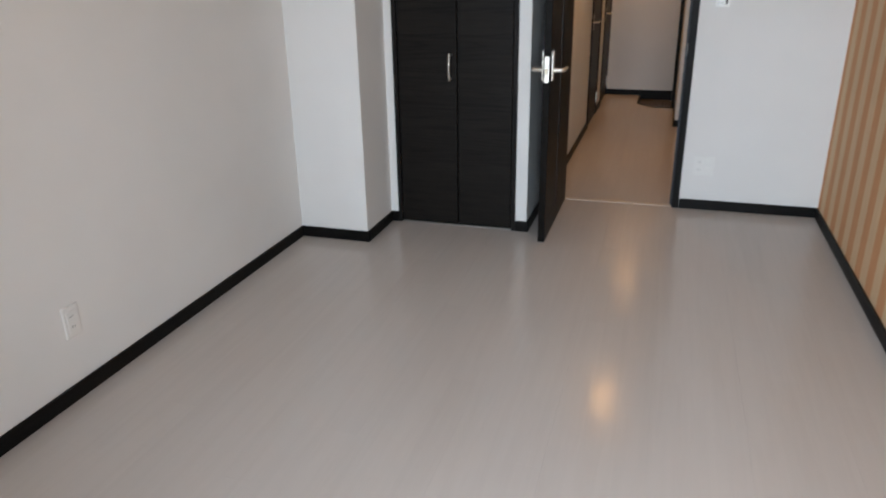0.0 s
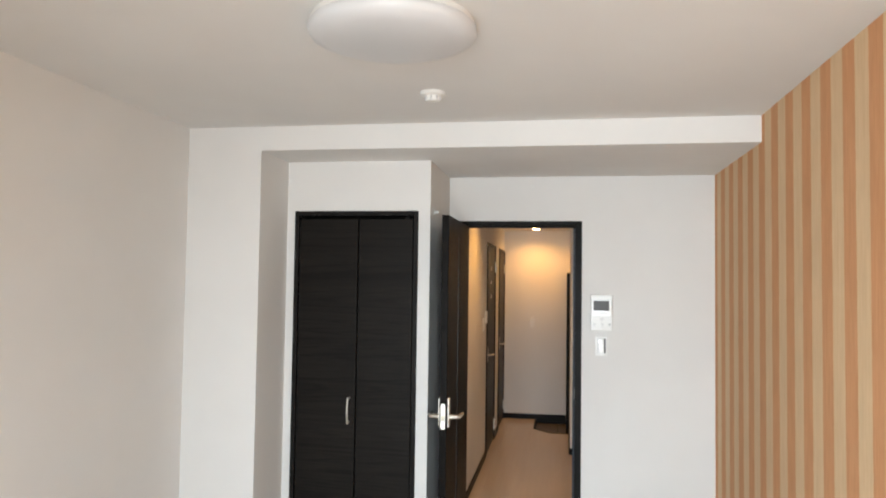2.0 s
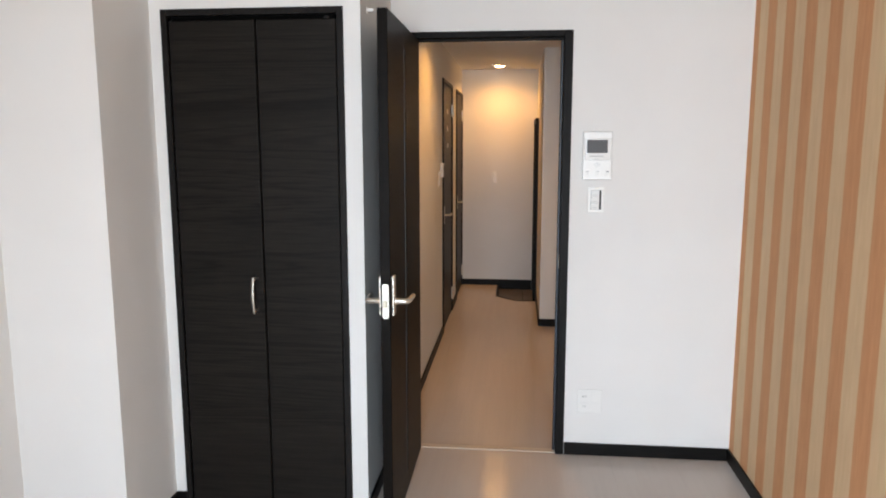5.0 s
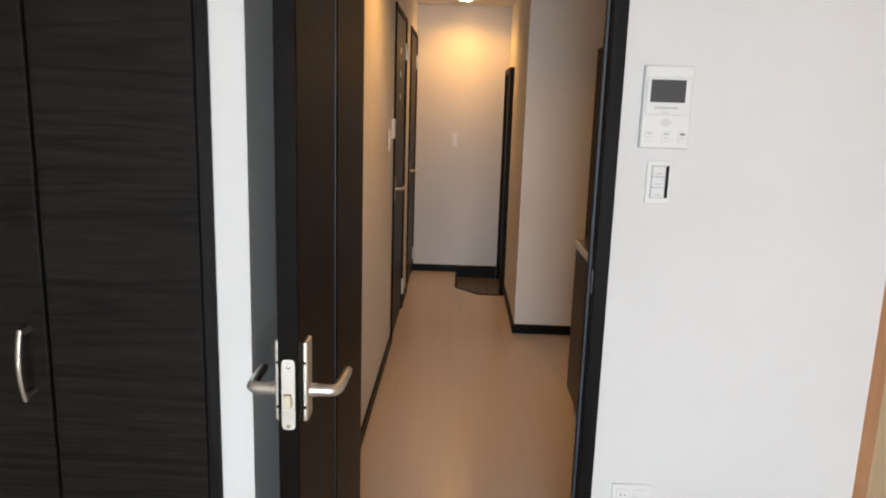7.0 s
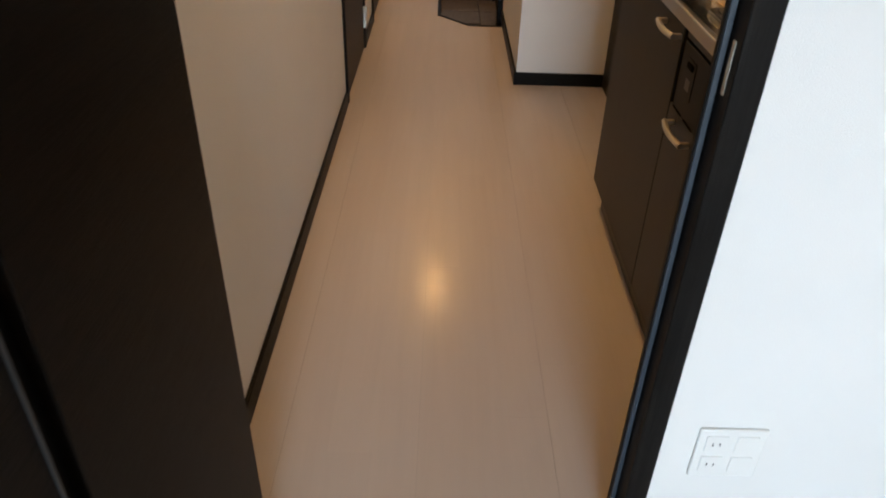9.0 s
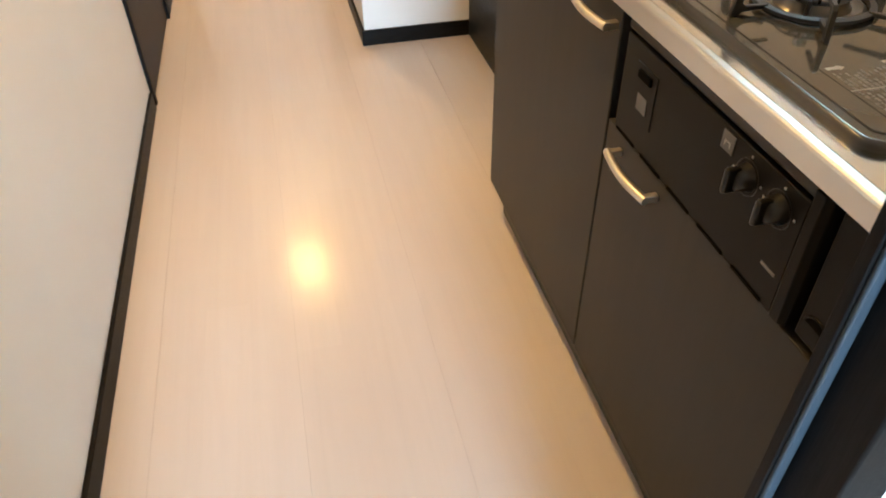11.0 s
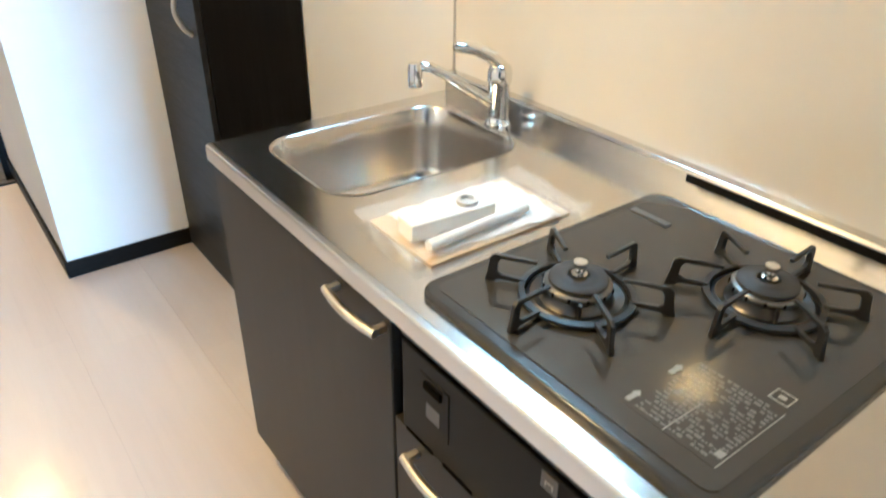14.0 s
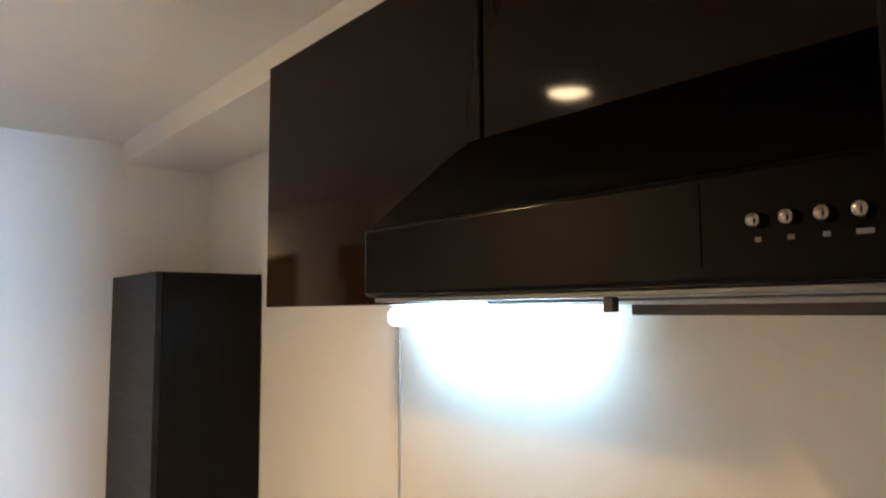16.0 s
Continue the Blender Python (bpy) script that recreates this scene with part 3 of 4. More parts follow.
def lever(side, x):
    s = side
    pl = part("handle_plate", box(min(x, x + s * 0.011), max(x, x + s * 0.011), LY0 + 0.020, LY0 + 0.062, 0.884, 1.036, 0.004, 3), NICKEL, rd, "satin nickel back plate")
    for z in (0.912, 0.996):
        part("set_screw", box(min(x + s * 0.003, x + s * 0.008), max(x + s * 0.003, x + s * 0.008), LY0 + 0.0192, LY0 + 0.021, z - 0.0025, z + 0.0025), GAP, rd, smooth=False)
    yy, zz = LY0 + 0.041, 0.938
    part("collar", lathe([(0.013, 0), (0.013, 0.012), (0.0105, 0.016), (0.0105, 0.02)], (x + s * 0.010, yy, zz), "x" if s > 0 else "-x", 20), NICKEL, rd)
    pts = [(x + s * 0.02, yy, zz), (x + s * 0.048, yy, zz), (x + s * 0.055, yy + 0.002, zz), (x + s * 0.059, yy + 0.008, zz),
           (x + s * 0.061, yy + 0.020, zz), (x + s * 0.063, yy + 0.065, zz), (x + s * 0.064, yy + 0.102, zz), (x + s * 0.064, yy + 0.105, zz)]
    part("lever", tube(pts, [0.0118, 0.0110, 0.0110, 0.0108, 0.0105, 0.0098, 0.0092, 0.0082], 14), NICKEL, rd, "satin nickel lever handle")


lever(1, LX1)
lever(-1, LX0)
for z in (0.25, 1.75):
    part("hinge", tube([(LX0 + 0.004, LY1 + 0.005, z - 0.05), (LX0 + 0.004, LY1 + 0.005, z + 0.05)], 0.0075, 10), NICKEL, rd)
ds = thing("door_catch", (PIER_X, -0.548, 2.03), "small white plastic door catch on the wall", "door catch")
part("plate", box(PIER_X, PIER_X + 0.004, -0.560, -0.536, 2.030, 2.056, 0.001, 1), WPLAST, ds)
part("hook", box(PIER_X + 0.004, PIER_X + 0.026, -0.553, -0.543, 2.037, 2.049, 0.003, 2), WPLAST, ds)


# ---- wall fittings ----
def wall_box(x0, x1, z0, z1, d, bevel=0.003, y=0.0):
    return box(x0, x1, y - d, y, z0, z1, bevel, 2)


ic = thing("intercom", (0.146, 0, 1.357), "white video intercom with a small dark screen, on the wall", "intercom")
part("body", wall_box(0.077, 0.212, 1.356, 1.579, 0.021, 0.005), WPLAST, ic)
part("upper_cover", wall_box(0.084, 0.206, 1.447, 1.548, 0.026, 0.003), WGLOSS, ic, "glossy white cover")
part("screen", wall_box(0.095, 0.189, 1.481, 1.541, 0.0275, 0.001), SCREEN, ic, "dark display, greyed as if reflecting the room")
part("label_strip", wall_box(0.108, 0.172, 1.4635, 1.469, 0.0268, 0.0003), GREYP, ic)
part("cover_mark", wall_box(0.128, 0.150, 1.4525, 1.4545, 0.0268, 0.0003), GREYP, ic)
for k in range(6):
    w = 0.016 * math.sin(math.pi * (k + 0.7) / 6.4)
    part("speaker_slot", wall_box(0.144 - w, 0.144 + w, 1.416 + 0.0042 * k, 1.4176 + 0.0042 * k, 0.0216, 0.0002), GREYP, ic)
for k, x in enumerate((0.089, 0.136, 0.180)):
    part("button", wall_box(x, x + 0.022, 1.374, 1.404, 0.0228, 0.002), WPLAST, ic)
    part("button_mark", wall_box(x + 0.005, x + 0.018, 1.394, 1.399, 0.0234, 0.0002), PRINTD if k == 2 else GREYP, ic)
    part("button_mark", wall_box(x + 0.006, x + 0.016, 1.384, 1.3865, 0.0234, 0.0002), GREYP, ic)

sw = thing("light_switch", (0.144, 0, 1.202), "white wall switch plate with three narrow rockers", "switch")
part("plate", wall_box(0.107, 0.181, 1.202, 1.323, 0.007, 0.003), WPLAST, sw)
part("surround", wall_box(0.120, 0.170, 1.217, 1.309, 0.0085, 0.001), GREYP, sw, "grey inner frame")
for k in range(3):
    part("rocker", wall_box(0.1225, 0.1580, 1.2185 + 0.030 * k, 1.2465 + 0.030 * k, 0.0125, 0.002), WGLOSS, sw)
    part("rocker_mark", wall_box(0.130, 0.150, 1.2255 + 0.030 * k, 1.2285 + 0.030 * k, 0.0128, 0.0002), GREYP, sw)
part("indicator_strip", wall_box(0.1605, 0.1685, 1.2185, 1.3075, 0.0105, 0.0008), PANELB, sw)


def outlet_room(label):
    o = thing("outlet", (0.145, 0, 0.218), label, "outlet", "wall outlets")
    part("plate", wall_box(0.085, 0.204, 0.218, 0.337, 0.007, 0.003), WPLAST, o)
    for cx in (0.118, 0.171):
        for cz in (0.252, 0.303):
            part("socket", wall_box(cx - 0.019, cx + 0.019, cz - 0.019, cz + 0.019, 0.009, 0.001), WPLAST, o)
            if cx < 0.15:
                for dx in (-0.006, 0.006):
                    part("slot", wall_box(cx + dx - 0.001, cx + dx + 0.001, cz - 0.004, cz + 0.004, 0.0092, 0), GAP, o)
    return o


outlet_room("white four-part wall outlet plate low on the wall")
o2 = thing("outlet", (XL, -2.77, 0.235), "white wall outlet plate low on the wall", "outlet", "wall outlets")
part("plate", box(XL, XL + 0.007, -2.806, -2.736, 0.235, 0.355, 0.003, 2), WPLAST, o2)
part("socket", box(XL, XL + 0.009, -2.792, -2.750, 0.255, 0.335, 0.001, 1), WPLAST, o2)
for z in (0.275, 0.315):
    for dy in (-0.006, 0.006):
        part("slot", box(XL, XL + 0.0092, -2.771 + dy - 0.001, -2.771 + dy + 0.001, z - 0.004, z + 0.004), GAP, o2)

# ---- ceiling fittings of the room ----
cl = thing("ceiling_light", (-0.608, -2.46, CEIL_Z), "round white acrylic ceiling light, switched off", "ceiling light")
part("base_ring", lathe([(0.0, 0), (0.246, 0), (0.252, -0.010), (0.249, -0.020), (0, -0.020)], (-0.608, -2.46, CEIL_Z), seg=48), WPLAST, cl)
part("shade", lathe([(0.246, -0.014), (0.256, -0.024), (0.258, -0.036), (0.249, -0.052), (0.205, -0.068), (0.12, -0.078), (0.0, -0.082)], (-0.608, -2.46, CEIL_Z), seg=48), ACRYL, cl, "milky acrylic cover")
sd = thing("smoke_detector", (-0.636, -1.63, CEIL_Z), "small white round smoke detector on the ceiling", "smoke detector")
part("base", lathe([(0, 0), (0.052, 0), (0.052, -0.012), (0.047, -0.016), (0, -0.016)], (-0.636, -1.63, CEIL_Z), seg=28), WPLAST, sd)
part("chamber", lathe([(0.030, -0.014), (0.030, -0.034), (0.026, -0.038), (0, -0.038)], (-0.636, -1.63, CEIL_Z), seg=24), WPLAST, sd)
for k in range(8):
    a = radians(45 * k)
    c, s = math.cos(a), math.sin(a)
    part("vent", box(-0.636 + 0.031 * c - 0.003, -0.636 + 0.031 * c + 0.003, -1.63 + 0.031 * s - 0.003, -1.63 + 0.031 * s + 0.003, CEIL_Z - 0.033, CEIL_Z - 0.018), GREYP, sd, smooth=False)


# ---- corridor ----
def downlight(y):
    d = thing("downlight", (DLX, y, HALL_Z), "recessed round ceiling downlight glowing warm", "downlight", "downlights")
    part("ring", lathe([(0.052, 0.004), (0.052, -0.003), (0.058, -0.006), (0.068, -0.004), (0.070, 0.0)], (DLX, y, HALL_Z), seg=36), WPLAST, d)
    part("lamp", lathe([(0.0, -0.012), (0.035, -0.010), (0.050, -0.002), (0.050, 0.004)], (DLX, y, HALL_Z), seg=36), WARM_GLOW, d, "glowing warm diffuser")


for ly in DLY:
    downlight(ly)


def corridor_door(name, y0, y1, label, marks):
    d = thing(name, (HX0, y0, 0), label, "door", kind="structure")
    x = HX0
    f = 0.026
    part("jamb", box(x - 0.09, x + 0.012, y0, y0 + f, 0, 2.02, 0.002, 1), FRAME, d)
    part("jamb", box(x - 0.09, x + 0.012, y1 - f, y1, 0, 2.02, 0.002, 1), FRAME, d)
    part("head", box(x - 0.09, x + 0.012, y0 + f, y1 - f, 1.994, 2.02, 0.002, 1), FRAME, d)
    part("leaf", box(x - 0.034, x + 0.002, y0 + f + 0.003, y1 - f - 0.003, 0.008, 1.991, 0.002, 1), HALLDOOR, d)
    hy = y0 + f + 0.055
    part("handle_plate", box(x + 0.002, x + 0.010, hy - 0.02, hy + 0.02, 0.88, 1.02, 0.003, 2), NICKEL, d, "satin nickel back plate")
    part("lever", tube([(x + 0.010, hy, 0.95), (x + 0.045, hy, 0.95), (x + 0.055, hy + 0.012, 0.95), (x + 0.056, hy + 0.10, 0.95)], 0.009, 12), NICKEL, d, "satin nickel lever handle")
    for z in (0.17, 1.80):
        h = box(x + 0.002, x + 0.015, y1 - f - 0.022, y1 - f + 0.012, z - 0.055, z + 0.055, 0.003, 2)
        tube([(x + 0.016, y1 - f - 0.002, z - 0.055), (x + 0.016, y1 - f - 0.002, z + 0.055)], 0.006, 12, bm=h)
        part("hinge", h, NICKEL, d, "satin metal hinge")
    if marks:
        ym = (y0 + y1) / 2
        for z in (1.50, 1.64, 1.78):
            part("light_window", box(x + 0.001, x + 0.0045, ym - 0.018, ym + 0.018, z - 0.018, z + 0.018, 0.001, 1), ACRYL, d, "small square frosted pane")
    return d


corridor_door("door_2", D1[0], D1[1], "closed dark brown corridor door with three small panes", True)
corridor_door("door_3", D2[0], D2[1], "closed dark brown corridor door at the far end", False)

hs = thing("light_switch", (HX0, 1.93, 1.20), "white wall switch plate on the corridor wall", "switch")
part("plate", box(HX0, HX0 + 0.007, 1.895, 1.965, 1.20, 1.32, 0.003, 2), WPLAST, hs)
part("rocker", box(HX0, HX0 + 0.012, 1.912, 1.948, 1.215, 1.305, 0.002, 1), WPLAST, hs)
hs2 = thing("bath_controller", (HX0, 2.080, 1.25), "small white control panel on the corridor wall", "control panel")
part("body", box(HX0, HX0 + 0.018, 2.065, 2.150, 1.26, 1.37, 0.004, 2), WPLAST, hs2)
part("screen", box(HX0 + 0.016, HX0 + 0.019, 2.08, 2.135, 1.315, 1.355, 0.0005, 1), GREYP, hs2)
es = thing("light_switch", (-0.462, HEND, 1.11), "white narrow wall switch at the corridor end", "switch")
part("plate", box(-0.486, -0.438, HEND - 0.007, HEND, 1.10, 1.22, 0.003, 2), WPLAST, es)
part("surround", box(-0.481, -0.443, HEND - 0.0085, HEND, 1.112, 1.208, 0.001, 1), WPLAST, es)
part("rocker", box(-0.476, -0.448, HEND - 0.0125, HEND, 1.118, 1.202, 0.002, 1), WPLAST, es)

# entrance: sunk tiled floor and the dark front door
pit = thing("entrance_floor", (-0.2, 3.9, -0.05), "brownish grey tiled entrance floor, one low step down", "floor", kind="structure")
gp = [(-0.40, HEND), (-0.40, 3.66), (-0.22, 3.46), (HX1 + 0.10, 3.46), (HX1 + 0.10, HEND)]
part("tile_bed", prism(gp, "z", -0.12, -0.053), BASE, pit, smooth=False)
for i in range(2):
    for j in range(3):
        tx, ty = -0.40 + 0.252 * i, HEND - 0.30 * (j + 1)
        if ty > 3.6 or i == 1:
            part("tile", box(tx + 0.003, min(tx + 0.25, HX1 + 0.09), max(ty, 3.47 if i else 3.66) + 0.003, ty + 0.297, -0.053, -0.045, 0.0015, 1), TILE, pit)
kam = thing("step_edge", (-0.3, 3.5, -0.05), "dark brown wooden edge of the entrance step", "step edge", kind="structure")
part("board", prism([(-0.418, HEND), (-0.418, 3.653), (-0.228, 3.442), (HX1, 3.442), (HX1, 3.462), (-0.22, 3.462), (-0.398, 3.662), (-0.398, HEND)], "z", -0.06, 0.003, 0.001, 1), BASE, kam)
fd = thing("door_4", (HX1, E0, -0.045), "dark brown front door in a dark frame", "door", kind="structure")
part("jamb", box(HX1 - 0.034, HX1 + 0.098, E0 - 0.012, E0 + 0.032, -0.05, EZ + 0.012, 0.003, 1), FRAME, fd)
part("jamb", box(HX1 - 0.034, HX1 + 0.098, E1 - 0.03, E1, -0.05, EZ + 0.012, 0.003, 1), FRAME, fd)
part("head", box(HX1 - 0.034, HX1 + 0.098, E0 + 0.032, E1 - 0.03, EZ - 0.03, EZ + 0.012, 0.003, 1), FRAME, fd)
part("leaf", box(HX1 - 0.012, HX1 + 0.030, E0 + 0.034, E1 - 0.032, -0.044, EZ - 0.032, 0.002, 1), LEAF, fd)

# ---- kitchen base units ----
FX, CTR = 0.150, 0.855
KY0, KY1 = 0.074, 1.308
TOE = 0.116


def bow_handle(parent, x, y0, y1, z):
    part("handle", tube(bow((x, y0, z), (x, y1, z), (-0.028, 0, 0), 13), 0.0068, 12), NICKEL, parent, "satin metal bow handle")
    for y in (y0 + 0.006, y1 - 0.006):
        part("post", box(x - 0.022, x, y - 0.0055, y + 0.0055, z - 0.006, z + 0.006, 0.0015, 1), NICKEL, parent)


sc = thing("sink_cabinet", (0.43, 1.0, 0), "grey-brown sink base cabinet with one closed door", "cabinet", "kitchen units")
part("body", box(FX + 0.020, XK - 0.01, 0.709, KY1 - 0.002, TOE, CTR - 0.19), CAB, sc, smooth=False)
part("end_panel", box(FX + 0.020, XK - 0.01, KY1 - 0.0018, KY1 + 0.012, TOE, CTR - 0.032, 0.001, 1), CAB, sc)
sd1 = part("door", box(FX, FX + 0.018, 0.7095, KY1 + 0.010, TOE + 0.002, 0.816, 0.0025, 2), CAB, sc)
part("toe_kick", box(0.192, 0.206, 0.709, KY1 + 0.012, 0.0, TOE), PLINTH, sc, "plain grey plinth", smooth=False)
bow_handle(sd1, FX, 0.716, 0.850, 0.790)

stc = thing("stove_cabinet", (0.43, 0.45, 0), "grey-brown base cabinet below the gas hob", "cabinet", "kitchen units")
part("body", box(FX + 0.020, XK - 0.01, KY0, 0.707, TOE, 0.643), CAB, stc, smooth=False)
std = part("door", box(FX, FX + 0.018, KY0, 0.7045, TOE + 0.002, 0.6455, 0.0015, 2), CAB, stc)
part("toe_kick", box(0.192, 0.206, KY0, 0.707, 0.0, TOE), PLINTH, stc, "plain grey plinth", smooth=False)
part("side_panel", box(FX + 0.020, XK - 0.01, 0.694, 0.707, 0.644, CTR - 0.032), CAB, stc, smooth=False)
bow_handle(std, FX, 0.522, 0.655, 0.618)

dr = thing("spice_drawer", (0.3, 0.15, 0.645), "narrow dark drawer beside the stove, closed", "drawer", "kitchen units")
part("front", box(FX + 0.002, FX + 0.016, KY0, 0.2275, 0.655, 0.816, 0.002, 2), PANELB, dr)
part("box", box(FX + 0.016, 0.60, KY0 + 0.003, 0.2245, 0.660, 0.81), PANELB, dr, smooth=False)
pull = [(0.203 + 0.017 * math.cos(radians(a)), 0.680 + 0.013 * math.sin(radians(a))) for a in range(0, 181, 15)]
part("finger_pull", prism(pull, "x", FX + 0.0012, FX + 0.0030), GAP, dr, "black recessed finger pull", smooth=False)
part("pull_lip", tube([(FX + 0.0015, y, z) for y, z in pull], 0.0014, 8), PANELB, dr)

# ---- worktop with a pressed sink ----
ct = thing("worktop", (0.43, 0.69, CTR - 0.04), "brushed stainless steel worktop with a pressed sink", "worktop")
SX0, SX1, SYA, SYB = 0.221, 0.617, 0.960, 1.256
HBX0, HBX1, HBY0, HBY1 = 0.180, 0.638, 0.252, 0.680


def sheet_with_holes(x0, x1, y0, y1, z, t, holes):
    """A flat sheet of thickness t with rounded holes."""
    b = bmesh.new()
    loops = [[(x0, y0), (x1, y0), (x1, y1), (x0, y1)]] + holes
    edges = []
    for lp in loops:
        vs = [b.verts.new((p[0], p[1], z)) for p in lp]
        edges += [b.edges.new((vs[i], vs[(i + 1) % len(vs)])) for i in range(len(vs))]
    bmesh.ops.triangle_fill(b, use_beauty=True, use_dissolve=False, edges=edges)
    ret = bmesh.ops.extrude_face_region(b, geom=b.faces[:])
    bmesh.ops.translate(b, vec=(0, 0, -t), verts=[g for g in ret["geom"] if isinstance(g, bmesh.types.BMVert)])
    return b


part("top", sheet_with_holes(FX + 0.0005, XK - 0.028, KY0, KY1, CTR, 0.004, [rounded(SX0, SX1, SYA, SYB, 0.065, 8), rounded(HBX0 + 0.015, HBX1 - 0.015, HBY0 + 0.015, HBY1 - 0.015, 0.02, 3)]), STEEL, ct, smooth=False)
edge = [(FX, CTR - 0.030), (FX - 0.012, CTR - 0.030), (FX - 0.012, CTR - 0.008)]
edge += [(FX - 0.008 - 0.004 * math.cos(radians(a)), CTR - 0.004 + 0.0065 * math.sin(radians(a)) - 0.003) for a in (10, 40, 70, 90)]
edge += [(FX, CTR - 0.0002)]
part("front_edge", prism(edge, "y", KY0, KY1), EDGE, ct, "rounded steel front edge")
part("end_edge", box(FX, XK - 0.028, KY1 - 0.0012, KY1 + 0.001, CTR - 0.030, CTR - 0.001), STEEL, ct, smooth=False)
lip = [(XK - 0.028, CTR - 0.02), (XK - 0.028, CTR + 0.036), (XK - 0.024, CTR + 0.042), (XK - 0.008, CTR + 0.044), (XK - 0.003, CTR + 0.041), (XK - 0.003, CTR - 0.02)]
part("upstand", prism(lip, "y", KY0, KY1, 0.001, 1), STEEL, ct, "raised steel back edge")
part("vent_slot", box(XK - 0.0285, XK - 0.020, 0.20, 0.668, CTR + 0.020, CTR + 0.035, 0.001, 1), PANELB, ct, "dark vent slot")
basin = bmesh.new()
rings = []
for inset, z, r in ((-0.004, CTR + 0.0012, 0.069), (0.0, CTR + 0.0006, 0.065), (0.003, CTR - 0.004, 0.063), (0.010, CTR - 0.05, 0.06), (0.016, CTR - 0.125, 0.058), (0.024, CTR - 0.148, 0.055), (0.045, CTR - 0.158, 0.045)):
    rings.append([basin.verts.new((p[0], p[1], z)) for p in rounded(SX0 + inset, SX1 - inset, SYA + inset, SYB - inset, r, 8)])
drain_c = (0.54, 1.11, CTR - 0.162)
rings.append([basin.verts.new((drain_c[0] + 0.055 * math.cos(2 * math.pi * (k + 4) / len(rings[0])), drain_c[1] + 0.055 * math.sin(2 * math.pi * (k + 4) / len(rings[0])), drain_c[2])) for k in range(len(rings[0]))])
for p, q in zip(rings, rings[1:]):
    for k in range(len(p)):
        basin.faces.new((p[k], p[(k + 1) % len(p)], q[(k + 1) % len(p)], q[k]))
for f in basin.faces:
    f.smooth = True
basin.faces.new(rings[-1])
bs = part("sink_basin", basin, BASIN, ct, "satin steel sink bowl with round corners")
part("drain", lathe([(0.0, -0.004), (0.030, -0.003), (0.042, 0.002), (0.050, 0.004), (0.054, 0.001)], drain_c, seg=28), CHROME, bs)
part("strainer", lathe([(0.0, 0.010), (0.012, 0.009), (0.030, 0.004), (0.036, 0.001)], drain_c, seg=24), BLACKP, bs)

# ---- mixer tap ----
FXX, FYY = 0.642, 1.075
tp = thing("mixer_tap", (FXX, FYY, CTR), "chrome single-lever kitchen mixer tap", "tap")
part("base", lathe([(0.0, 0), (0.027, 0), (0.027, 0.006), (0.022, 0.010), (0.021, 0.02)], (FXX, FYY, CTR), seg=28), CHROME, tp)
part("body", lathe([(0.021, 0.012), (0.021, 0.082), (0.023, 0.085), (0.023, 0.089), (0.0, 0.089)], (FXX, FYY, CTR), seg=28), CHROME, tp)
part("cap", lathe([(0.0235, 0.089), (0.024, 0.106), (0.020, 0.118), (0.010, 0.124), (0.0, 0.125)], (FXX, FYY, CTR), seg=28), CHROME, tp)
lv = Vector((-0.97, 0.25, 0)).normalized()
part("lever", tube([Vector((FXX, FYY, CTR + 0.114)) + lv * d + Vector((0, 0, h)) for d, h in ((0.0, 0.002), (0.022, 0.024), (0.052, 0.039), (0.085, 0.046), (0.096, 0.046))], [0.014, 0.013, 0.0115, 0.010, 0.006], 14), CHROME, tp)
sv = Vector((-0.90, 0.42, 0)).normalized()
part("spout", tube([Vector((FXX, FYY, CTR + 0.04)) + sv * d + Vector((0, 0, h)) for d, h in ((0.0, 0.0), (0.03, 0.014), (0.06, 0.034), (0.105, 0.064), (0.135, 0.081), (0.152, 0.084), (0.165, 0.079))], [0.0125, 0.0110, 0.0098, 0.0092, 0.0092, 0.0098, 0.0098], 14), CHROME, tp)
sp = Vector((FXX, FYY, CTR + 0.04)) + sv * 0.163
part("aerator", lathe([(0.0, 0.046), (0.0135, 0.046), (0.0145, 0.078), (0.012, 0.090), (0.0, 0.092)], sp, seg=24), CHROME, tp)

# ---- gas hob with its front panel ----
hb = thing("gas_hob", (0.40, 0.45, CTR), "dark grey two-burner built-in gas hob", "gas hob")
tray = prism(rounded(HBX0 - 0.006, HBX1 + 0.006, HBY0 - 0.006, HBY1 + 0.006, 0.028, 6), "z", CTR, CTR + 0.0105)
bmesh.ops.bevel(tray, geom=[e for e in tray.edges if all(v.co.z > CTR + 0.008 for v in e.verts)], offset=0.006, segments=4, affect="EDGES", profile=0.6)
for f in tray.faces:
    f.smooth = abs(f.normal.z) < 0.999
part("rim", tray, RIM, hb, "dark grey rounded rim")
glass = prism(rounded(HBX0 + 0.012, HBX1 - 0.010, HBY0 + 0.012, HBY1 - 0.010, 0.014, 5), "z", CTR + 0.009, CTR + 0.0117)
part("top_plate", glass, ENAMEL, hb, "dark grey glossy glass top plate")
HZ = CTR + 0.0117
part("rear_vent", box(0.550, 0.564, 0.596, 0.664, HZ - 0.002, HZ + 0.0025, 0.001, 1), STICK, hb, "pale metal strip")


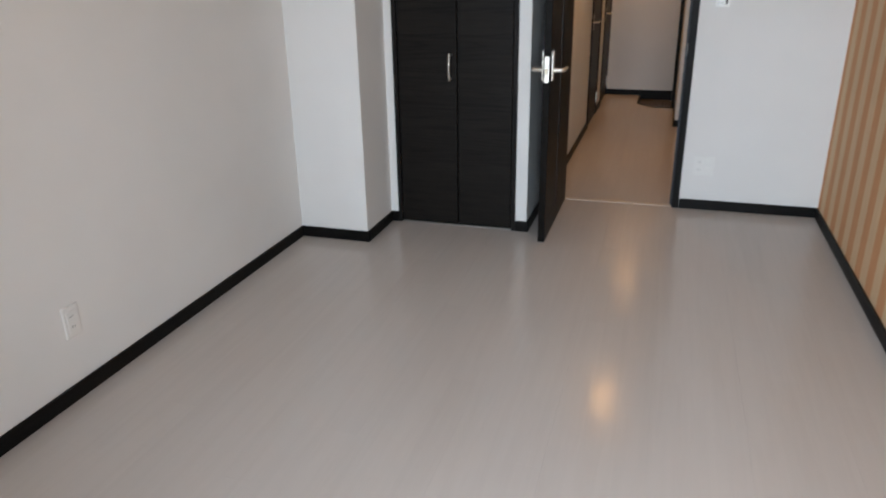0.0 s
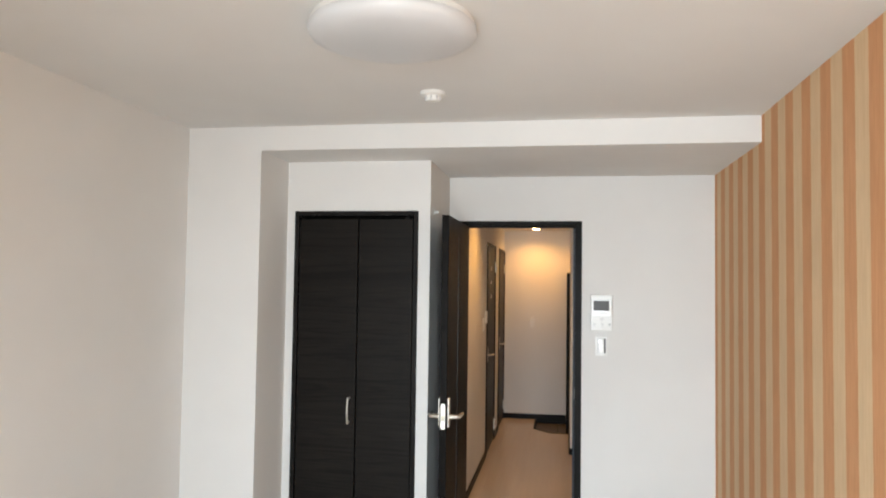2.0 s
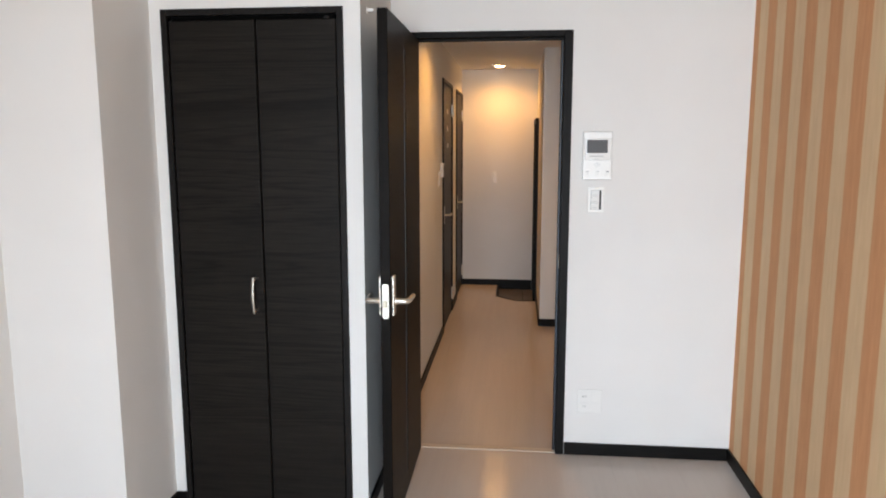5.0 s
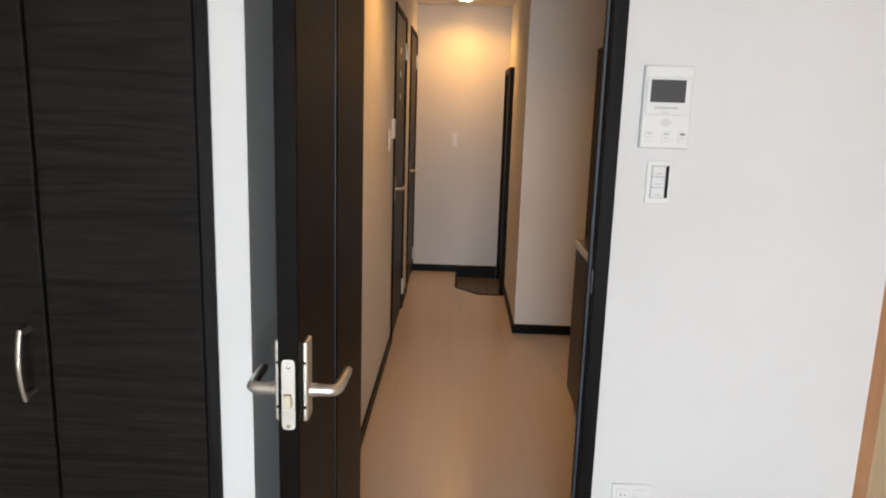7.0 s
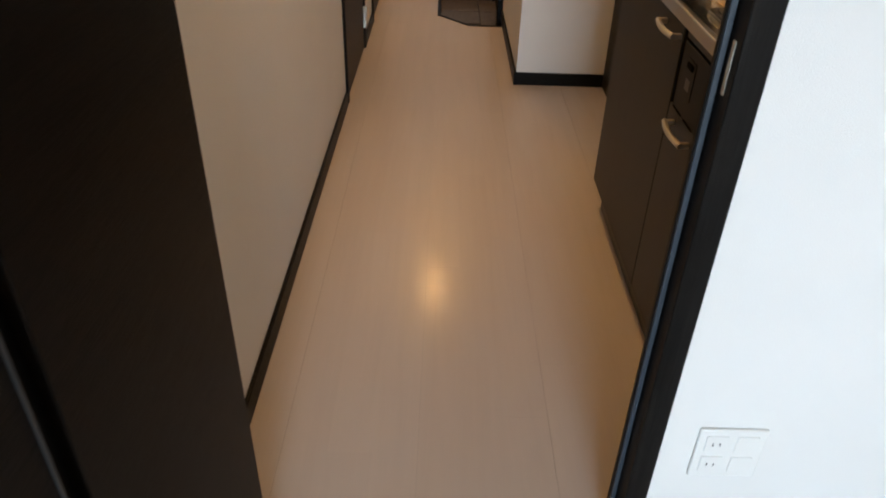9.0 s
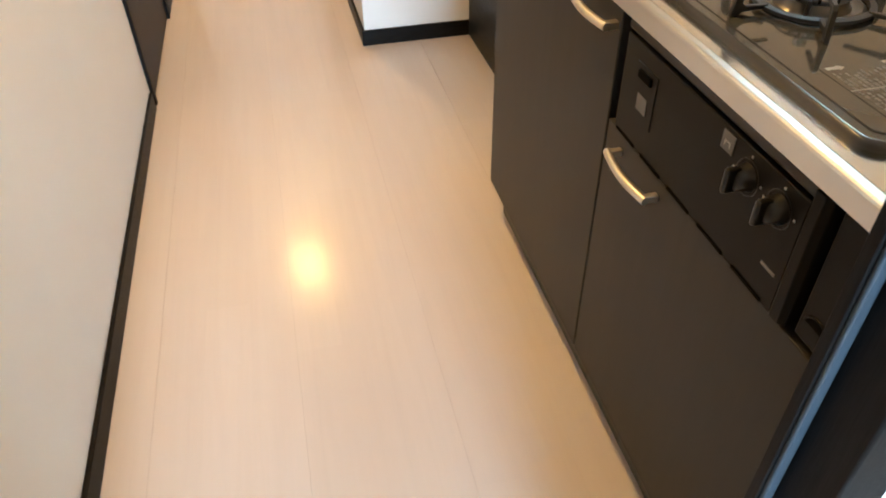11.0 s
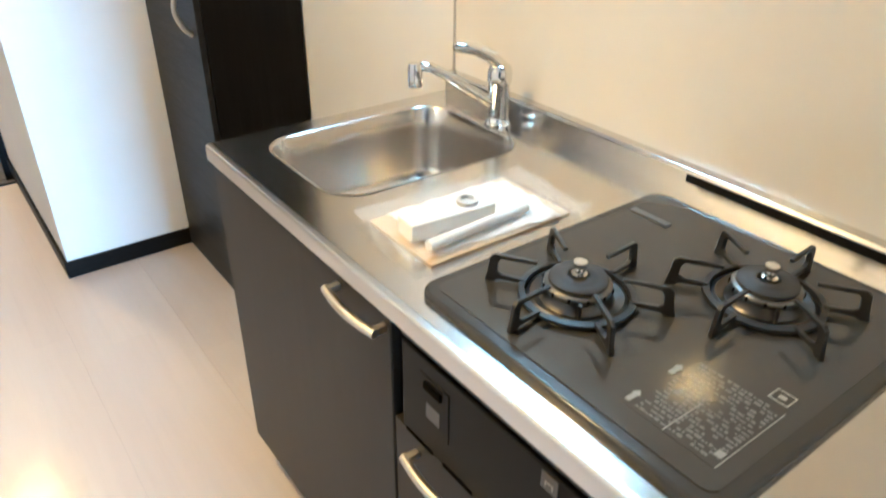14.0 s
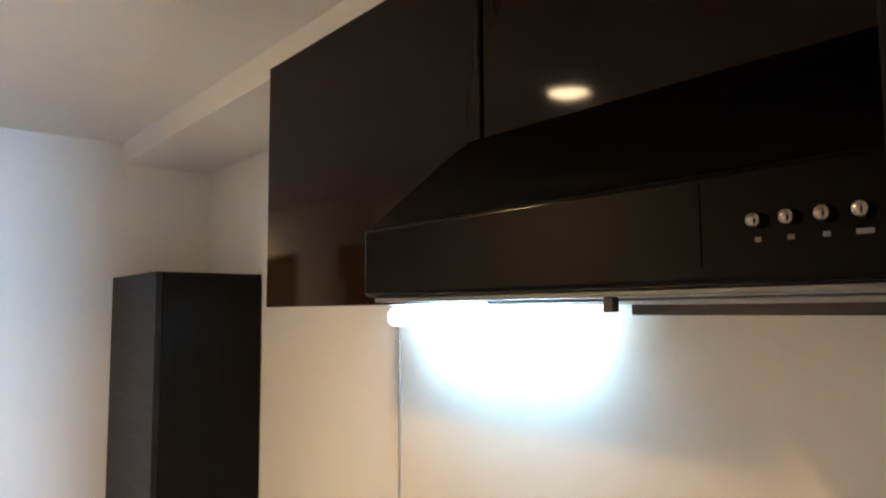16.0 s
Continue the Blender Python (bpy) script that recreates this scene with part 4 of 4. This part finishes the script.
def burner(cx, cy):
    bn = part("burner", lathe([(0.062, 0.0), (0.062, 0.004), (0.057, 0.007), (0.050, 0.004), (0.046, 0.003), (0.042, 0.006), (0.040, 0.016), (0.036, 0.018), (0.0, 0.018)], (cx, cy, HZ - 0.001), seg=40), BOWL, hb, "steel burner bowl")
    part("flame_ring", lathe([(0.040, 0.015), (0.042, 0.018), (0.042, 0.023), (0.040, 0.025), (0.0, 0.026)], (cx, cy, HZ - 0.001), seg=40), FLAME, bn, "steel flame ring")
    part("cap", lathe([(0.034, 0.025), (0.0365, 0.027), (0.0365, 0.030), (0.031, 0.033), (0.026, 0.0325), (0.024, 0.034), (0.014, 0.034), (0.012, 0.029), (0.0, 0.029)], (cx, cy, HZ - 0.001), seg=40), CAPM, bn, "dark round burner cap")
    for k in range(24):
        a = 2 * math.pi * k / 24
        if k % 2 == 0:
            part("flame_port", box(cx + 0.0418 * math.cos(a) - 0.0014, cx + 0.0418 * math.cos(a) + 0.0014, cy + 0.0418 * math.sin(a) - 0.0014, cy + 0.0418 * math.sin(a) + 0.0014, HZ + 0.017, HZ + 0.0225), GAP, bn, smooth=False)
    part("sensor", lathe([(0.010, 0.028), (0.010, 0.036), (0.0065, 0.038), (0.0065, 0.044), (0.0085, 0.046), (0.0085, 0.052), (0.0, 0.053)], (cx, cy, HZ - 0.001), seg=20), CHROME, bn, "steel heat sensor")
    part("igniter", tube([(cx - 0.034, cy - 0.036, HZ), (cx - 0.034, cy - 0.036, HZ + 0.022)], 0.003, 8), BOWL, bn)
    tv = part("trivet", lathe([(0.064, 0.003), (0.067, 0.002), (0.072, 0.004), (0.072, 0.008), (0.064, 0.009), (0.064, 0.003)], (cx, cy, HZ), seg=40), IRON, hb, "black cast-iron pan support")
    for k in range(6):
        a = radians(60 * k + 3)
        prof = [(0.066, 0.004), (0.100, 0.003), (0.106, -0.001), (0.117, -0.001), (0.114, 0.012), (0.111, 0.034), (0.105, 0.039), (0.052, 0.038), (0.052, 0.034), (0.097, 0.033), (0.101, 0.027), (0.102, 0.014), (0.096, 0.010), (0.066, 0.009)]
        arm = prism(prof, "y", -0.0029, 0.0029, 0.0007, 1)
        arm.transform(Matrix.Translation((cx, cy, HZ + 0.0012)) @ Matrix.Rotation(a, 4, "Z"))
        part("prong", arm, IRON, tv)


burner(0.318, 0.548)
burner(0.497, 0.408)

# notice printed on the plate: unreadable lines drawn as bars
NX0, NX1, NY0, NY1 = 0.220, 0.366, 0.282, 0.394
nt = part("notice", box(NX0, NX1, NY0, NY1, HZ + 0.0002, HZ + 0.0006), ENAMEL, hb, "grey printed notice", smooth=False)
rng = random.Random(4)
bars = bmesh.new()
for k in range(17):
    x = NX0 + 0.006 + 0.0066 * k
    y = NY0 + 0.004
    while y < NY1 - 0.018:
        w = rng.uniform(0.002, 0.008)
        if rng.random() > 0.22:
            box(x, x + rng.uniform(0.0018, 0.0042), y, min(y + w, NY1 - 0.014), HZ + 0.0006, HZ + 0.0008, bm=bars)
        y += w + rng.uniform(0.0008, 0.0024)
tagged(part("notice_print", bars, NPRINT, nt, smooth=False), "fine unreadable grey print", kind="stuff")
part("notice_rule", box(NX0, NX1 - 0.03, NY0 - 0.0005, NY0 + 0.0005, HZ + 0.0006, HZ + 0.0009), PRINT, nt, smooth=False)
part("notice_rule", box(NX0, NX0 + 0.060, 0.340, 0.3412, HZ + 0.0006, HZ + 0.0010), PRINT, nt, smooth=False)
for x in (NX0 + 0.006, NX0 + 0.074):
    part("notice_mark", prism([(x, 0.386), (x + 0.014, 0.386), (x + 0.014, 0.3835), (x + 0.022, 0.389), (x + 0.014, 0.3945), (x + 0.014, 0.392), (x, 0.392)], "z", HZ + 0.0006, HZ + 0.0010), PRINT, nt, smooth=False)
part("notice_mark", box(NX0 + 0.014, NX0 + 0.024, NY0 + 0.003, NY0 + 0.011, HZ + 0.0006, HZ + 0.0010), PRINT, nt, smooth=False)
fm = box(0.346, 0.3475, 0.286, 0.308, HZ + 0.0006, HZ + 0.0010)
for a in ((0.3645, 0.366, 0.286, 0.308), (0.3475, 0.3645, 0.286, 0.2875), (0.3475, 0.3645, 0.3065, 0.308), (0.353, 0.359, 0.293, 0.301)):
    box(*a, HZ + 0.0006, HZ + 0.0010, bm=fm)
part("notice_mark", fm, PRINT, nt, smooth=False)

PX = FX - 0.002
pf = part("front_panel", box(PX, PX + 0.02, 0.264, 0.681, 0.646, 0.797, 0.002, 2), PANELB, hb, "dark grey control panel")
part("upper_rail", box(PX + 0.004, PX + 0.02, 0.240, 0.690, 0.799, 0.818, 0.003, 2), BLACKP, hb)
part("side_column", prism([(PX - 0.001, 0.262), (PX - 0.006, 0.258), (PX - 0.006, 0.244), (PX + 0.001, 0.238), (PX + 0.02, 0.238), (PX + 0.02, 0.262)], "z", 0.652, 0.818, 0.001, 1), PANELB, hb)
for k in range(5):
    a = 0.612 - 0.0825 * k
    part("vent_slot", box(PX - 0.0014, PX + 0.004, a, a + 0.060, 0.6475, 0.6515), GAP, hb, smooth=False)
part("battery_cover", box(PX - 0.0015, PX + 0.002, 0.578, 0.640, 0.692, 0.774, 0.0012, 1), PANELB, pf)
part("battery_label", box(PX - 0.0022, PX - 0.0008, 0.596, 0.624, 0.708, 0.732), STICK, pf, "grey printed sticker", smooth=False)
part("battery_latch", box(PX - 0.005, PX, 0.592, 0.628, 0.754, 0.766, 0.001, 1), GAP, pf)
stk = part("sticker", box(PX - 0.0012, PX + 0.001, 0.396, 0.420, 0.768, 0.791), STICK, pf, "small silver square sticker", smooth=False)
for a in ((0.402, 0.404, 0.774, 0.781), (0.412, 0.414, 0.774, 0.781), (0.404, 0.412, 0.779, 0.781)):
    part("sticker_mark", box(PX - 0.0016, PX - 0.0011, *a), PRINT, stk, smooth=False)
for ky in (0.362, 0.302):
    kz = 0.762
    kb = part("knob", lathe([(0.0, 0.018), (0.010, 0.018), (0.0135, 0.015), (0.015, 0.005), (0.017, 0.0)], (PX, ky, kz), "-x", 28), BLACKP, pf, "black control knob")
    part("grip", box(PX - 0.029, PX - 0.010, ky - 0.004, ky + 0.004, kz - 0.016, kz + 0.016, 0.003, 2), BLACKP, kb)
    part("dial_ring", lathe([(0.022, 0.0), (0.022, 0.0008), (0.0208, 0.0008), (0.0208, 0.0)], (PX, ky, kz), "-x", 40), BLACKP, pf)
    for dy, dz in ((0.026, -0.002), (-0.026, 0.004), (0.0, 0.026)):
        part("dial_mark", box(PX - 0.0010, PX, ky + dy - 0.0013, ky + dy + 0.0013, kz + dz - 0.0013, kz + dz + 0.0013), PRINT, pf, smooth=False)
part("panel_print", box(PX - 0.0008, PX, 0.275, 0.300, 0.690, 0.694), PRINTD, pf, smooth=False)

# ---- open packet of papers beside the hob ----
pk = thing("plastic_packet", (0.36, 0.80, CTR), "clear plastic packet with white papers and card", "packet")
rngp = random.Random(9)


def crumpled(x0, x1, y0, y1, z, amp, n=14):
    b = bmesh.new()
    g = [[b.verts.new((x0 + (x1 - x0) * i / n, y0 + (y1 - y0) * j / n, z + amp * (0.5 + noise.noise((i * 0.55 + z * 100, j * 0.55, 3.1)) + 0.4 * noise.noise((i * 1.3, j * 1.3, 7.0))))) for j in range(n + 1)] for i in range(n + 1)]
    for i in range(n):
        for j in range(n):
            b.faces.new((g[i][j], g[i + 1][j], g[i + 1][j + 1], g[i][j + 1])).smooth = True
    turn = Matrix.Translation(((x0 + x1) / 2, (y0 + y1) / 2, 0)) @ Matrix.Rotation(radians(-4), 4, "Z") @ Matrix.Translation((-(x0 + x1) / 2, -(y0 + y1) / 2, 0))
    b.transform(turn)
    return b


part("card", box(0.225, 0.485, 0.722, 0.878, CTR + 0.001, CTR + 0.003), CARD, pk, "tan cardboard sheet", smooth=False)
part("sheet", crumpled(0.250, 0.470, 0.728, 0.872, CTR + 0.0045, 0.006), PAPER, pk)
part("film", crumpled(0.205, 0.515, 0.712, 0.892, CTR + 0.008, 0.009, 22), FILM, pk, "clear crinkled plastic film")
wb = thing("white_box", (0.30, 0.786, CTR + 0.010), "small white cardboard box on the packet", "box")
bx = box(-0.070, 0.070, -0.020, 0.020, 0, 0.028, 0.002, 2)
bx.transform(Matrix.Translation((0.300, 0.786, CTR + 0.010)) @ Matrix.Rotation(radians(-5), 4, "Z"))
part("carton", bx, PAPER, wb)
part("ring_mark", lathe([(0.016, 0.0), (0.016, 0.006), (0.010, 0.008), (0.010, 0.002), (0.0, 0.002)], (0.335, 0.786, CTR + 0.038), seg=24), GREYP, wb, "grey plastic ring")
tb = thing("white_tube", (0.33, 0.745, CTR + 0.012), "slim white tube lying on the packet", "tube")
part("stick", tube([(0.235, 0.742, CTR + 0.020), (0.42, 0.752, CTR + 0.020)], 0.008, 12), PAPER, tb)

# ---- tall storage cabinet ----
tc = thing("tall_cabinet", (0.56, 2.26, 0), "tall dark brown storage cabinet with a bow handle", "cabinet")
TX, TY0, TY1, TZ = 0.400, 2.042, PIL_Y - 0.013, 1.818
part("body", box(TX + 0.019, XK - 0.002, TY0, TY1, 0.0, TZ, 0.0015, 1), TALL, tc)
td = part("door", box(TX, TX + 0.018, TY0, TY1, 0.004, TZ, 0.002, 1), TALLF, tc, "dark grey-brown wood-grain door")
arch = [(TX - 0.001 - 0.040 * math.sin(math.pi * k / 14) ** 0.8, 2.080, 0.857 + 0.146 * k / 14) for k in range(15)]
part("handle", tube(arch, 0.0062, 12, flat=1.5), NICKEL, td, "satin metal arched handle")

# ---- wall cabinets, range hood, tube lamp ----
UX, UZ0, UZ1 = 0.382, 1.713, 2.195
for y0, y1, z0, lab in ((0.662, 1.300, UZ0, "glossy dark brown wall cabinet, closed"), (KY0, 0.658, 1.80, "glossy dark brown wall cabinet behind the hood")):
    uc = thing("wall_cabinet", (0.55, (y0 + y1) / 2, z0), lab, "cabinet", "wall cabinets")
    part("body", box(UX + 0.019, XK - 0.004, y0, y1, z0, UZ1, 0.001, 1), UPPER, uc)
    part("door", box(UX, UX + 0.018, y0 + 0.001, y1 - 0.001, z0 - 0.002, UZ1, 0.002, 2), UPPER, uc)

hd = thing("range_hood", (0.4, 0.35, 1.716), "glossy black slanted range hood over the hob", "range hood")
HY0, HY1 = KY0, 0.630
slope = [(0.186, 1.790), (0.300, 1.885), (0.335, 1.910), (UX - 0.001, 1.924), (UX - 0.001, 1.79)]
part("canopy", prism(slope, "y", HY0, HY1, 0.002, 2), CANOPY, hd, "satin black slanted top")
part("front_band", box(0.180, UX - 0.001, HY0, HY1, 1.7160, 1.7895, 0.005, 3), HOOD, hd, "glossy black front band")
part("under_tray", box(0.190, XK - 0.004, HY0 + 0.004, HY1 - 0.006, 1.7105, 1.7158, 0.0015, 1), HOODIN, hd, "pale metal underside")
part("filter", box(0.25, 0.60, HY0 + 0.06, HY1 - 0.12, 1.7080, 1.7102, 0.001, 1), HOODIN, hd, "pale metal filter plate")
part("rear_box", box(0.61, XK - 0.004, HY0 + 0.004, 0.60, 1.694, 1.7102, 0.002, 1), BLACKP, hd)
part("clip", box(0.196, 0.204, 0.311, 0.321, 1.699, 1.7105, 0.001, 1), BLACKP, hd)
part("panel_seam", box(0.1793, 0.181, 0.227, 0.2275, 1.728, 1.782), GAP, hd, smooth=False)
for k, y in enumerate((0.189, 0.169, 0.149, 0.129)):
    part("button", lathe([(0.0050, 0.0), (0.0050, 0.006), (0.0036, 0.0085), (0.0, 0.0092)], (0.180, y, 1.7545), "-x", 20), BUTTON, hd, "small round chrome button")
    w = 0.0045 if k == 3 else 0.002
    part("button_mark", box(0.1795, 0.1802, y - w, y + w, 1.7412, 1.7442), PRINTD, hd, smooth=False)

tl = thing("tube_lamp", (0.66, 0.97, 1.70), "white fluorescent tube lamp glowing under the wall cabinet", "lamp")
LXX, LZZ = 0.660, 1.690
part("tube", tube([(LXX, 0.757, LZZ), (LXX, 1.168, LZZ)], 0.0195, 20), TUBE_GLOW, tl, "glowing white diffuser tube")
part("tube_end", tube([(LXX, 1.1685, LZZ), (LXX, 1.251, LZZ), (LXX, 1.255, LZZ)], [0.0195, 0.0195, 0.017], 20), CAP_GLOW, tl, "paler lit end of the diffuser")
part("housing", box(LXX - 0.020, LXX + 0.020, 0.668, 0.7565, LZZ - 0.0195, LZZ + 0.021, 0.006, 3), END_GLOW, tl, "ivory translucent end housing")
part("mount", box(LXX - 0.012, XK - 0.003, 0.70, 1.25, LZZ + 0.0195, UZ0 - 0.0005 + 0.0005, 0.001, 1), WPLAST, tl)
part("cord_switch", tube([(LXX - 0.004, 0.85, LZZ - 0.0195), (LXX - 0.004, 0.85, LZZ - 0.026)], 0.004, 10), WPLAST, tl)

# ---- small fixings on the splashback ----
for y, z in ((0.872, 1.288),):
    hk = thing("film_hook", (XK - 0.004, y, z), "small clear hook stuck on the splashback", "hook", "splashback hooks")
    part("pad", box(XK - 0.0030, XK - 0.0021, y - 0.004, y + 0.004, z, z + 0.018, 0.0003, 1), PAPER, hk)

# ---- floor boards, last ----
def boards(x_lo, x_hi, y_lo, y_hi, phase, width, gap):
    """Boards with a fine open joint between them, each of three staggered strips that butt close."""
    third = width / 3
    k = math.floor((x_lo - phase) / third)
    while phase + k * third < x_hi:
        a, c = max(phase + k * third, x_lo), min(phase + (k + 1) * third, x_hi)
        ga, gc = (gap if k % 3 == 0 else 0.0), (gap if k % 3 == 2 else 0.0)
        y = y_lo - (0.303 * (k % 3) + 0.42 * ((k // 3) % 2))
        while y < y_hi:
            y0, y1 = max(y, y_lo), min(y + 0.909, y_hi)
            y += 0.909
            if c - a > 0.01 and y1 - y0 > 0.02:
                part("floor_strip", box(a + ga, c - gc, y0 + 0.0001, y1 - 0.0001, -0.0014, 0.0), FLOOR, floor, smooth=False)
        k += 1


boards(XL, XR, YB, 0.024, -0.374, 0.309, 0.00012)
boards(HX0, XK, 0.025, 3.441, -0.408, 0.303, 0.00038)
boards(HX0, -0.419, 3.441, HEND, -0.711, 0.303, 0.00028)
part("floor_board", prism([(-0.4185, 3.441), (-0.4185, 3.652), (-0.2285, 3.4415)], "z", -0.0014, 0.0), FLOOR, floor, smooth=False)
